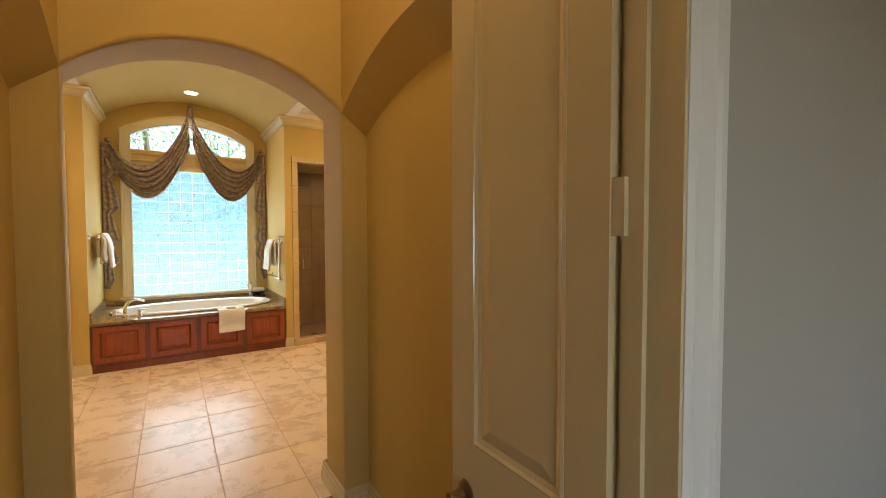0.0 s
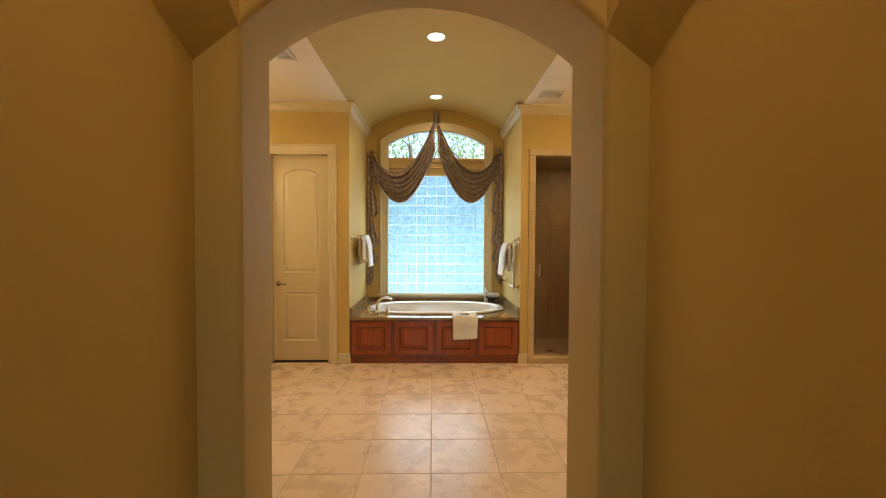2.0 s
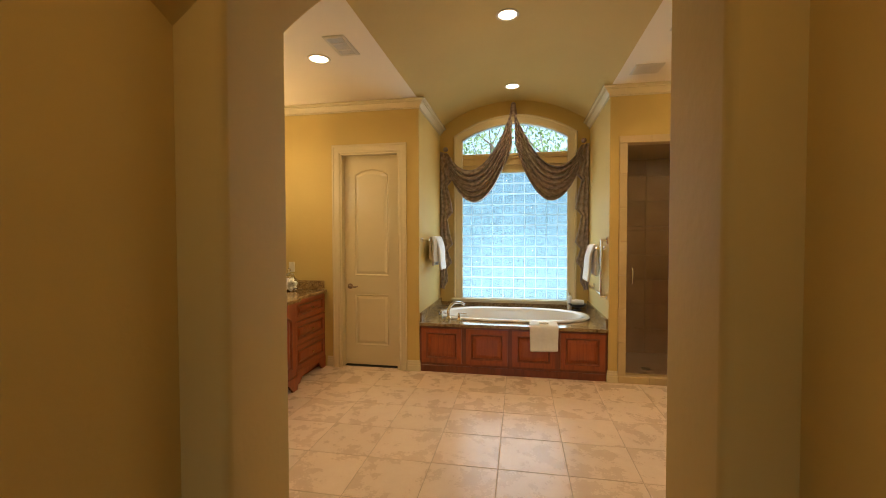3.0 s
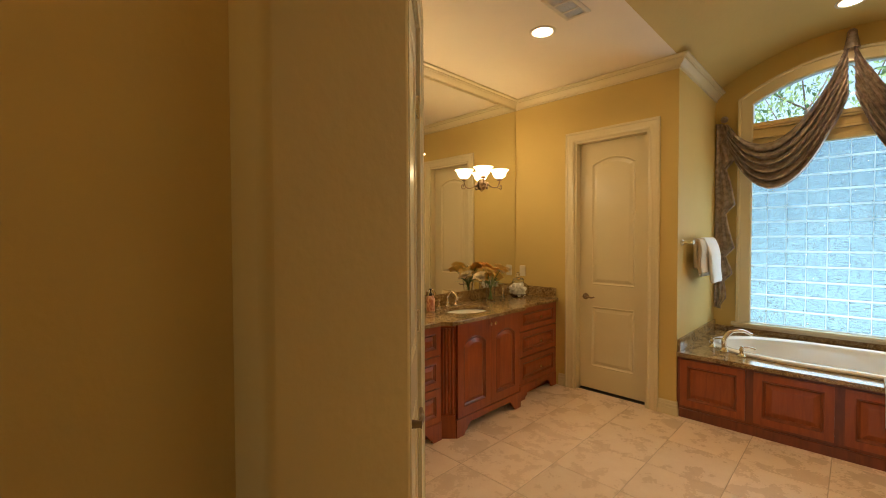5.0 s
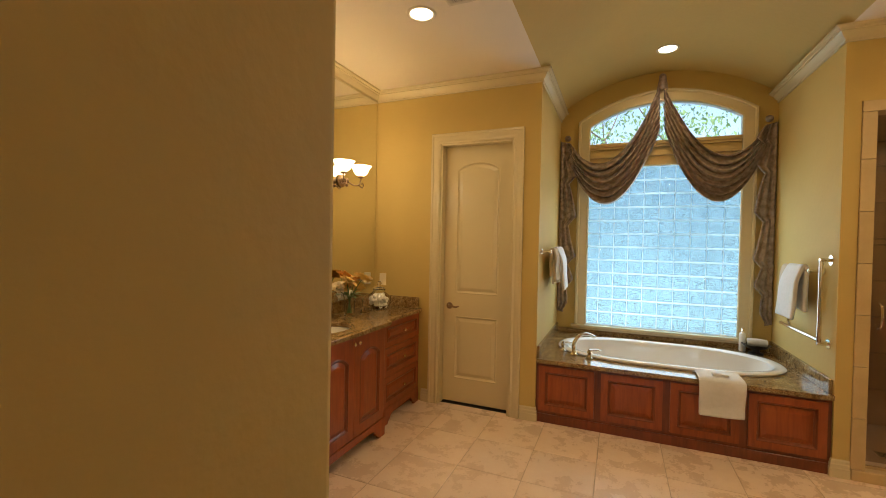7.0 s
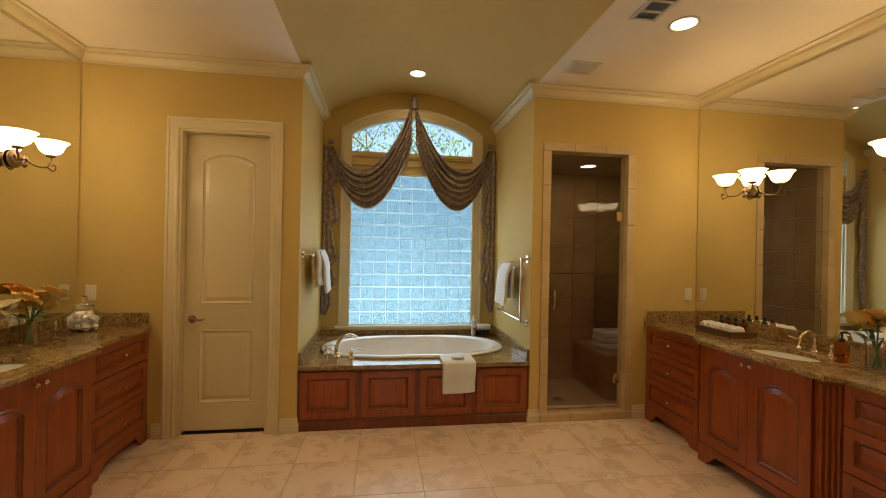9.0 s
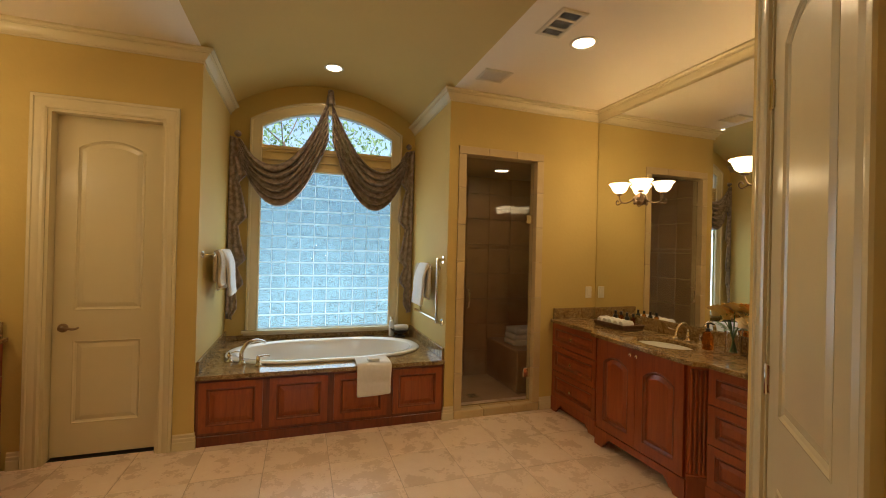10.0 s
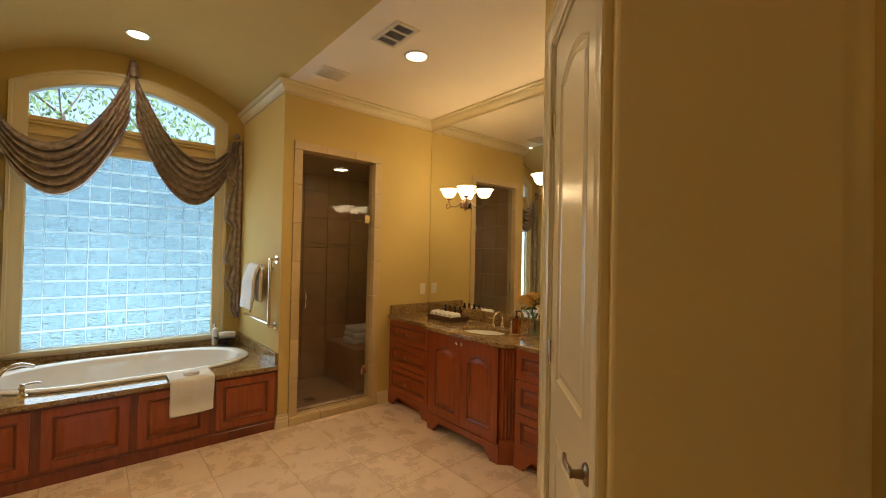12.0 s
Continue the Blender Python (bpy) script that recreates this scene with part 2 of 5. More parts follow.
def granite_material(name):
    m = bpy.data.materials.new(name)
    m.use_nodes = True
    nt = m.node_tree
    b = nt.nodes["Principled BSDF"]
    b.inputs["Roughness"].default_value = 0.12
    co = nt.nodes.new("ShaderNodeTexCoord")
    vo = nt.nodes.new("ShaderNodeTexVoronoi")
    vo.inputs["Scale"].default_value = 310
    sep = nt.nodes.new("ShaderNodeSeparateColor")
    ra = nt.nodes.new("ShaderNodeValToRGB")
    cr = ra.color_ramp
    cr.interpolation = "CONSTANT"
    cr.elements[0].position, cr.elements[0].color = 0.0, (0.20, 0.13, 0.065, 1)
    cr.elements[1].position, cr.elements[1].color = 0.18, (0.29, 0.195, 0.095, 1)
    for pos, col in ((0.42, (0.38, 0.275, 0.135)), (0.68, (0.49, 0.375, 0.205)), (0.9, (0.62, 0.51, 0.33))):
        e = cr.elements.new(pos)
        e.color = (*col, 1)
    no = nt.nodes.new("ShaderNodeTexNoise")
    no.inputs["Scale"].default_value, no.inputs["Detail"].default_value = 9, 5
    mx = nt.nodes.new("ShaderNodeMix")
    mx.data_type, mx.blend_type = "RGBA", "MULTIPLY"
    mx.inputs[0].default_value = 0.6
    nr = nt.nodes.new("ShaderNodeValToRGB")
    nr.color_ramp.elements[0].position, nr.color_ramp.elements[1].position = 0.35, 0.65
    nr.color_ramp.elements[0].color, nr.color_ramp.elements[1].color = (0.5, 0.42, 0.34, 1), (1, 1, 1, 1)
    nt.links.new(co.outputs["Object"], vo.inputs["Vector"])
    nt.links.new(co.outputs["Object"], no.inputs["Vector"])
    nt.links.new(vo.outputs["Color"], sep.inputs[0])
    nt.links.new(sep.outputs[0], ra.inputs["Fac"])
    nt.links.new(no.outputs["Fac"], nr.inputs["Fac"])
    nt.links.new(ra.outputs["Color"], mx.inputs[6])
    nt.links.new(nr.outputs["Color"], mx.inputs[7])
    patch = nt.nodes.new("ShaderNodeTexNoise")
    patch.inputs["Scale"].default_value, patch.inputs["Detail"].default_value, patch.inputs["Distortion"].default_value = 38, 6, 0.6
    pr = nt.nodes.new("ShaderNodeValToRGB")
    pr.color_ramp.elements[0].position, pr.color_ramp.elements[0].color = 0.36, (0.34, 0.22, 0.12, 1)
    pr.color_ramp.elements[1].position, pr.color_ramp.elements[1].color = 0.62, (1, 0.98, 0.92, 1)
    pr.color_ramp.elements.new(0.47).color = (0.95, 0.80, 0.52, 1)
    mp = nt.nodes.new("ShaderNodeMix")
    mp.data_type, mp.blend_type = "RGBA", "MULTIPLY"
    mp.inputs[0].default_value = 0.75
    nt.links.new(co.outputs["Object"], patch.inputs["Vector"])
    nt.links.new(patch.outputs["Fac"], pr.inputs["Fac"])
    nt.links.new(mx.outputs[2], mp.inputs[6])
    nt.links.new(pr.outputs["Color"], mp.inputs[7])
    nt.links.new(mp.outputs[2], b.inputs["Base Color"])
    return m


def stone_tile_material(name, a, c, rough=0.3, scale=2.6):
    """Honed stone tile: soft clouds at two sizes that differ from tile to tile, and a grain."""
    m = bpy.data.materials.new(name)
    m.use_nodes = True
    nt = m.node_tree
    b = nt.nodes["Principled BSDF"]
    co = nt.nodes.new("ShaderNodeTexCoord")
    oi = nt.nodes.new("ShaderNodeObjectInfo")
    mul = nt.nodes.new("ShaderNodeMath")
    mul.operation, mul.inputs[1].default_value = "MULTIPLY", 11.0
    off = nt.nodes.new("ShaderNodeVectorMath")
    off.operation = "ADD"
    nt.links.new(oi.outputs["Random"], mul.inputs[0])
    nt.links.new(co.outputs["Object"], off.inputs[0])
    nt.links.new(mul.outputs[0], off.inputs[1])
    total = None
    for size, detail, share in ((scale, 1.0, 0.48), (scale * 3.0, 2.0, 0.32), (scale * 14, 2.0, 0.2)):
        no = nt.nodes.new("ShaderNodeTexNoise")
        no.inputs["Scale"].default_value, no.inputs["Detail"].default_value = size, detail
        nt.links.new(off.outputs[0], no.inputs["Vector"])
        w = nt.nodes.new("ShaderNodeMath")
        w.operation, w.inputs[1].default_value = "MULTIPLY_ADD", share
        nt.links.new(no.outputs["Fac"], w.inputs[0])
        if total is None:
            w.inputs[2].default_value = 0.0
        else:
            nt.links.new(total.outputs[0], w.inputs[2])
        total = w
    span = nt.nodes.new("ShaderNodeMapRange")
    span.inputs["From Min"].default_value, span.inputs["From Max"].default_value = 0.22, 0.78
    nt.links.new(total.outputs[0], span.inputs["Value"])
    ra = nt.nodes.new("ShaderNodeMix")
    ra.data_type = "RGBA"
    ra.inputs[6].default_value, ra.inputs[7].default_value = (*a, 1), (*c, 1)
    nt.links.new(span.outputs[0], ra.inputs[0])
    hs = nt.nodes.new("ShaderNodeHueSaturation")
    mr = nt.nodes.new("ShaderNodeMapRange")
    mr.inputs["To Min"].default_value, mr.inputs["To Max"].default_value = 0.94, 1.05
    nt.links.new(oi.outputs["Random"], mr.inputs["Value"])
    nt.links.new(mr.outputs[0], hs.inputs["Value"])
    nt.links.new(ra.outputs[2], hs.inputs["Color"])
    nt.links.new(hs.outputs["Color"], b.inputs["Base Color"])
    rr = nt.nodes.new("ShaderNodeMapRange")
    rr.inputs["To Min"].default_value, rr.inputs["To Max"].default_value = rough - 0.08, rough + 0.12
    nt.links.new(total.outputs[0], rr.inputs["Value"])
    nt.links.new(rr.outputs[0], b.inputs["Roughness"])
    return m


PAINT = material("tan_paint", (0.62, 0.455, 0.16), 0.75, second=(0.57, 0.41, 0.14), scale=1.5, bump=0.14, bump_scale=30, spec=0.25)
CEIL = material("ceiling_paint", (0.78, 0.675, 0.53), 0.7, second=(0.74, 0.64, 0.50), scale=1.2, bump=0.12, bump_scale=60)
CREAM = material("cream_enamel", (0.70, 0.595, 0.375), 0.22, second=(0.66, 0.56, 0.35), scale=3, bump=0.02, bump_scale=25)
GOLD_TRIM = material("golden_trim", (0.70, 0.53, 0.25), 0.35, second=(0.60, 0.44, 0.19), scale=7)
GREY_WALL = material("grey_bedroom_paint", (0.47, 0.455, 0.42), 0.6, second=(0.44, 0.425, 0.39), scale=2, bump=0.1, bump_scale=45)
WHITE_TRIM = material("white_bedroom_trim", (0.8, 0.8, 0.78), 0.35, second=(0.77, 0.77, 0.75), scale=4)
CARPET = material("brown_carpet", (0.24, 0.18, 0.12), 0.95, second=(0.18, 0.135, 0.09), scale=60, bump=0.6, bump_scale=300)
GLAZE = wood_material("dark_cherry_glaze", (0.13, 0.024, 0.007), (0.27, 0.058, 0.015))
CHERRY = wood_material("cherry_wood", (0.20, 0.034, 0.008), (0.38, 0.084, 0.017))
CHERRY_RAIL = wood_material("dark_cherry_rail", (0.10, 0.018, 0.006), (0.25, 0.052, 0.014))
# near black that stands for the shade in gaps and slots
DARK = material("gap_shade", (0.012, 0.008, 0.006), 0.8)
GRANITE = granite_material("gold_granite")
TILE = stone_tile_material("floor_tile", (0.70, 0.51, 0.37), (0.85, 0.69, 0.545), 0.26, 5.0)
GROUT = material("grout", (0.58, 0.44, 0.32), 0.9, second=(0.50, 0.375, 0.265), scale=30, bump=0.2, bump_scale=200)
SHOWER_GROUT = material("shower_grout", (0.27, 0.165, 0.085), 0.9, second=(0.22, 0.135, 0.07), scale=30)
SHOWER_TILE = stone_tile_material("shower_tile", (0.27, 0.145, 0.075), (0.46, 0.28, 0.15), 0.35, 3.4)
TRIM_TILE = stone_tile_material("trim_tile", (0.51, 0.36, 0.175), (0.63, 0.48, 0.255), 0.4, 5)
PORCELAIN = material("white_porcelain", (0.82, 0.80, 0.76), 0.08, coat=0.5)
NICKEL = material("polished_nickel", (0.85, 0.79, 0.69), 0.07, 1.0, second=(0.78, 0.72, 0.62), scale=20)
BRONZE = material("antique_bronze", (0.20, 0.13, 0.08), 0.35, 0.9, second=(0.32, 0.22, 0.13), scale=25)
MIRROR = material("silver_mirror", (0.86, 0.87, 0.84), 0.015, 1.0)
TERRY = material("white_terry", (0.82, 0.81, 0.80), 0.95, second=(0.76, 0.75, 0.73), scale=40, bump=0.5, bump_scale=350)
TERRY_TAN = material("tan_terry", (0.62, 0.52, 0.38), 0.95, second=(0.55, 0.45, 0.32), scale=40, bump=0.5, bump_scale=350)
SILK = material("taupe_damask", (0.21, 0.155, 0.13), 0.32, second=(0.37, 0.295, 0.255), scale=24, mix=0.2, bump=0.1, bump_scale=500)
CAN_GLOW = glow("can_glow", (1.0, 0.88, 0.66), 4.0)
SHADE_GLOW = glow("alabaster_glow", (1.0, 0.76, 0.42), 2.8)
SHOWER_GLASS = glass("clear_glass", (0.93, 0.95, 0.93), 0.0)
PANE = glass("window_pane", (1, 1, 1), 0.0)
BLOCK_GLASS = glass("glass_block", (0.72, 0.87, 0.95), 0.02, 1.45, 0.8, 36, 2.0)
PLASTIC = material("ivory_plastic", (0.75, 0.68, 0.52), 0.35)
VENT_WHITE = material("vent_enamel", (0.66, 0.57, 0.42), 0.45, second=(0.6, 0.52, 0.38), scale=8)
LEAF = material("leaf_green", (0.10, 0.18, 0.045), 0.5, second=(0.17, 0.28, 0.09), scale=3)
BARK = material("bark", (0.16, 0.125, 0.095), 0.9, second=(0.24, 0.19, 0.145), scale=12, bump=0.6, bump_scale=25)
TREE_LEAF = material("tree_leaf", (0.17, 0.30, 0.11), 0.45, second=(0.28, 0.44, 0.19), scale=2)
GRASS = material("lawn", (0.06, 0.11, 0.025), 0.9, second=(0.1, 0.15, 0.04), scale=8, bump=0.5, bump_scale=40)
ORANGE = material("orange_petal", (0.75, 0.30, 0.04), 0.5, second=(0.85, 0.5, 0.12), scale=25)
YELLOW = material("yellow_petal", (0.80, 0.52, 0.12), 0.5, second=(0.8, 0.62, 0.25), scale=25)
CREAM_PETAL = material("cream_petal", (0.8, 0.72, 0.5), 0.5, second=(0.78, 0.62, 0.34), scale=25)
AMBER = glass("amber_bottle", (0.75, 0.28, 0.05), 0.03)
CLEAR = glass("clear_vessel", (0.98, 0.99, 0.98), 0.0)
SEE_THROUGH = (AMBER, CLEAR)
BLACK_PLASTIC = material("black_plastic", (0.02, 0.018, 0.016), 0.35)
PINK_LABEL = material("patterned_soap", (0.70, 0.42, 0.28), 0.4, second=(0.45, 0.16, 0.10), scale=45, mix=0.15)
WICKER = material("dark_wicker", (0.10, 0.05, 0.025), 0.6, second=(0.18, 0.09, 0.045), scale=70, bump=0.6, bump_scale=160)
PEBBLE = material("white_soap", (0.82, 0.79, 0.72), 0.5, second=(0.75, 0.7, 0.62), scale=30)

# ---- structure: the bathroom ----
XW, XE, YN, ZC = -1.83, 3.325, 5.60, 2.945
AX0, AX1, AY = -0.231, 1.722, 6.84
TOP = 3.42
WX0, WX1 = 0.05, 1.478


def bevelled(ob, width=0.015, segs=3):
    mod = ob.modifiers.new("soft_edges", "BEVEL")
    mod.width, mod.segments, mod.limit_method, mod.angle_limit = width, segs, "ANGLE", radians(50)
    return smooth(ob, 60)


# north wall, beside the tub: west piece with a doorway, east piece with the shower's opening
bm = bmesh.new()
prism(bm, [(XW, 0), (-1.136, 0), (-1.136, 2.40), (-0.459, 2.40), (-0.459, 0), (AX0, 0), (AX0, ZC), (XW, ZC)], XZ, YN, YN + 0.14)
setting("wall_north_west", bm, PAINT, "tan painted wall with a doorway beside the tub alcove", "wall")
bm = bmesh.new()
prism(bm, [(AX1, 0), (1.81, 0), (1.81, 2.46), (2.69, 2.46), (2.69, 0), (XE, 0), (XE, ZC), (AX1, ZC)], XZ, YN, YN + 0.12)
setting("wall_north_east", bm, PAINT, "tan painted wall round the tiled shower opening", "wall")
bm = bmesh.new()
box(bm, AX0 - 0.12, YN + 0.14, 0, AX0, AY + 0.16, TOP)
setting("wall_alcove_west", bm, PAINT, "painted side wall of the tub alcove", "wall")
bm = bmesh.new()
box(bm, AX1, YN + 0.12, 0, AX1 + 0.08, AY + 0.16, TOP)
setting("wall_alcove_east", bm, PAINT, "painted side wall of the tub alcove", "wall")
# back wall of the alcove with the arched window
bm = bmesh.new()
head = arc(WX0 - 0.02, WX1 + 0.02, 2.78, 0.225, 28)
prism(bm, [(AX0, 0), (AX1, 0), (AX1, 0.60), (AX0, 0.60)], XZ, AY, AY + 0.16)
prism(bm, [(AX0, 0.60), (WX0 - 0.02, 0.60)] + head + [(WX1 + 0.02, 0.60), (AX1, 0.60), (AX1, TOP), (AX0, TOP)], XZ, AY, AY + 0.16)
setting("wall_alcove_north", bm, PAINT, "tan wall with a tall arched window above the tub", "wall")
bm = boxes((XW - 0.12, 3.1, 0, XW, YN + 0.14, TOP))
setting("wall_west", bm, PAINT, "tan painted wall behind a vanity", "wall")
bm = boxes((XE, 3.1, 0, XE + 0.12, YN + 0.12, TOP))
setting("wall_east", bm, PAINT, "tan painted wall behind a vanity", "wall")
# slanting walls with closet doors on both sides of the arch
S = math.sqrt(0.5)


def slant_east(u, w, d):
    return (1.33 + S * u + S * d, 2.44 + S * u - S * d, w)


def slant_west(u, w, d):
    return (0.05 - S * u - S * d, 2.44 + S * u - S * d, w)


SLANT = [(0, 0), (0.215, 0), (0.215, 2.40), (0.885, 2.40), (0.885, 0), (1.15, 0), (1.15, ZC), (0, ZC)]
for nm, at in (("wall_south_east", slant_east), ("wall_south_west", slant_west)):
    bm = bmesh.new()
    prism(bm, SLANT, at, 0, 0.12)
    setting(nm, bm, PAINT, "slanting tan wall with a closet door beside the arch", "wall")
bm = boxes((2.143, 3.133, 0, XE + 0.12, 3.253, ZC))
setting("wall_return_east", bm, PAINT, "tan end wall beside a vanity", "wall")
bm = boxes((XW - 0.12, 3.133, 0, -0.763, 3.253, ZC))
setting("wall_return_west", bm, PAINT, "tan end wall beside a vanity", "wall")

# arch between the vestibule and the bathroom
AL, AR = 0.16, 1.225
bm = bmesh.new()
near = [(-0.10, 0), (AL, 0)] + arc(AL, AR, 2.072, 0.212, 32) + [(AR, 0), (1.50, 0), (1.50, TOP), (-0.10, TOP)]
far = [(-0.10, 0), (AL - 0.045, 0)] + arc(AL - 0.045, AR + 0.010, 2.10, 0.20, 32) + [(AR + 0.010, 0), (1.50, 0), (1.50, TOP), (-0.10, TOP)]
loft(bm, near, far, XZ, 2.09, 2.435)
bevelled(setting("wall_arch", bm, PAINT, "thick tan wall with a low round-cornered arch", "wall"), 0.02, 4)

# ceilings: flat sides and a shallow vault along the middle
bm = bmesh.new()
box(bm, XW - 0.12, 2.4, ZC, AX0, YN + 0.14, ZC + 0.08)
setting("ceiling_west", bm, CEIL, "flat cream plaster ceiling above a vanity", "ceiling")
bm = bmesh.new()
box(bm, AX1, 2.4, ZC, XE + 0.12, YN + 0.12, ZC + 0.08)
setting("ceiling_east", bm, CEIL, "flat cream plaster ceiling above a vanity", "ceiling")
bm = bmesh.new()
low = arc(AX0, AX1, ZC, 0.325, 32)
prism(bm, low + [(AX1, TOP), (AX0, TOP)], XZ, 2.44, AY)
vault = setting("ceiling_vault", bm, PAINT, "shallow barrel-vaulted tan plaster ceiling", "ceiling")
smooth(vault, 30)

# vestibule between the bedroom door and the arch: side walls with shallow arched niches
VS, VN, NB = 0.46, 2.09, 0.133


def niche_wall(name, x_face, x_back, x_out):
    bm = bmesh.new()
    front = [(VS, 0), (0.60, 0)] + arc(0.60, VN, 2.068, 0.21, 28) + [(VN, 3.1), (VS, 3.1)]
    back = [(VS, 0), (0.62, 0)] + arc(0.62, VN, 1.965, 0.165, 28) + [(VN, 3.1), (VS, 3.1)]
    a = [bm.verts.new((x_face, u, w)) for u, w in front]
    b = [bm.verts.new((x_back, u, w)) for u, w in back]
    fs = [bm.faces.new(a), bm.faces.new(b)]
    for i in range(len(a)):
        j = (i + 1) % len(a)
        bm.faces.new((a[i], a[j], b[j], b[i]))
    for f in fs:
        f.normal_update()
    bmesh.ops.triangulate(bm, faces=fs)
    box(bm, x_back, VS, 0, x_out, VN, 3.1)
    return setting(name, bm, PAINT, "tan vestibule wall with a shallow arched niche", "wall")


niche_wall("wall_vestibule_west", AL, AL - NB, AL - NB - 0.1)
niche_wall("wall_vestibule_east", AR, AR + NB, AR + NB + 0.1)
bm = boxes((AL - NB - 0.1, VS, 3.1, AR + NB + 0.1, VN, 3.18))
setting("ceiling_vestibule", bm, CEIL, "flat cream plaster ceiling of the vestibule", "ceiling")

# wall to the bedroom, with the doorway
DX0, DX1 = 0.20, 1.085
bm = bmesh.new()
prism(bm, [(-2.6, 0), (DX0 - 0.02, 0), (DX0 - 0.02, 2.46), (DX1 + 0.02, 2.46), (DX1 + 0.02, 0), (3.4, 0), (3.4, 3.1), (-2.6, 3.1)], XZ, 0.345, 0.45)
setting("wall_bedroom_north", bm, GREY_WALL, "light grey painted bedroom wall with a doorway", "wall")
for nm, r in (("wall_bedroom_west", (-2.72, -3.6, 0, -2.6, 0.45, 3.1)), ("wall_bedroom_east", (3.4, -3.6, 0, 3.52, 0.45, 3.1))):
    setting(nm, boxes(r), GREY_WALL, "light grey painted bedroom wall", "wall")
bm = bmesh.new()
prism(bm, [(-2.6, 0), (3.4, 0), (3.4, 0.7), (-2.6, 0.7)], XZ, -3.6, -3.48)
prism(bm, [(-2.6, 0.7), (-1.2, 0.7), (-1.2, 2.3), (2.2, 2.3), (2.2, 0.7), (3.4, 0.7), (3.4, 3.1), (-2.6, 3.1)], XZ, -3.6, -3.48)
setting("wall_bedroom_south", bm, GREY_WALL, "unseen light grey bedroom wall with a wide assumed window opening", "wall")
setting("ceiling_bedroom", boxes((-2.72, -3.6, 3.1, 3.52, 0.45, 3.18)), CEIL, "flat white bedroom ceiling", "ceiling")
setting("floor_bedroom", boxes((-2.72, -3.6, -0.05, 3.52, 0.40, -0.004)), CARPET, "brown bedroom carpet", "floor")
# dark floor added out of view, so less light bounces up to the soffits
setting("floor_vestibule", boxes((AL - NB - 0.1, 0.404, -0.004, AR + NB + 0.1, 2.26, 0.006)), CARPET, "unseen dark carpet added to cut bounced light in the vestibule", "floor")

# floor slab with grout; the tiles lie on it (end of the file)
floor = setting("floor", boxes((XW - 0.12, 0.40, -0.08, XE + 0.12, YN + 0.14, -0.0005)), GROUT, "beige stone-look tile floor with narrow grout joints", "floor")
setting("floor_shower", boxes((AX1 + 0.08, YN + 0.14, -0.08, XE + 0.12, AY + 0.16, 0.0)), SHOWER_TILE, "dark tan tiled shower floor", "floor")
setting("floor_alcove", boxes((AX0 - 0.12, YN + 0.14, -0.08, AX1 + 0.08, AY + 0.16, -0.004)), GROUT, "floor under the bathtub", "floor")
setting("ground", boxes((-120, 7.0, -0.5, 120, 160, -0.3)), GRASS, "green lawn outside the window", "lawn")

# crown moulding and baseboards
CROWN = [(0, -0.096), (-0.013, -0.096), (-0.015, -0.086), (-0.008, -0.083), (-0.012, -0.074), (-0.028, -0.063), (-0.042, -0.042), (-0.046, -0.033), (-0.058, -0.033), (-0.060, -0.023), (-0.066, -0.021), (-0.080, -0.014), (-0.080, -0.001), (0, -0.001)]


def crown(path):
    bm = bmesh.new()
    sweep(bm, path, [(k, ZC + d) for k, d in CROWN], XY)
    return tagged(smooth(part("crown_moulding", bm, CREAM), 25), "cream painted crown moulding along the ceiling", "moulding", "", "structure")


crown([(XW, 3.254), (XW, YN), (AX0, YN), (AX0, AY - 0.001)])
crown([(AX1, AY - 0.001), (AX1, YN), (XE, YN), (XE, 3.254)])
BASE = [(0, 0), (-0.017, 0), (-0.017, 0.062), (-0.013, 0.068), (-0.013, 0.088), (-0.009, 0.094), (-0.009, 0.112), (-0.004, 0.12), (0, 0.12)]


def baseboard(path):
    bm = bmesh.new()
    sweep(bm, path, BASE, XY)
    return tagged(smooth(part("baseboard", bm, CREAM), 25), "cream painted stepped baseboard", "baseboard", "", "structure")


baseboard([(-1.30, YN), (-1.232, YN)])
baseboard([(-0.364, YN), (AX0, YN), (AX0, YN + 0.02)])
baseboard([(AX1, YN + 0.02), (AX1, YN), (1.81, YN)])
baseboard([(2.69, YN), (2.83, YN)])
baseboard([(AL - NB, 0.64), (AL - NB, VN), (AL, VN), (AL, 2.44), (0.06, 2.44)])
baseboard([(1.32, 2.44), (AR, 2.44), (AR, VN), (AR + NB, VN), (AR + NB, 0.64)])

# ---- doors ----
CASING = [(0, 0), (0, -0.012), (0.012, -0.017), (0.03, -0.012), (0.05, -0.018), (0.066, -0.018), (0.072, -0.024), (0.088, -0.024), (0.092, -0.018), (0.092, 0)]


def casing(name, at, u0, u1, top, mat=None, label="cream painted moulded door casing"):
    """Moulded frame round an opening; the way runs so that its left lies outside."""
    bm = bmesh.new()
    sweep(bm, [(u0, 0.0), (u0, top), (u1, top), (u1, 0.0)], [(k, d) for k, d in CASING], at)
    return tagged(smooth(part(name, bm, mat or CREAM), 25), label, "door casing", "", "structure")


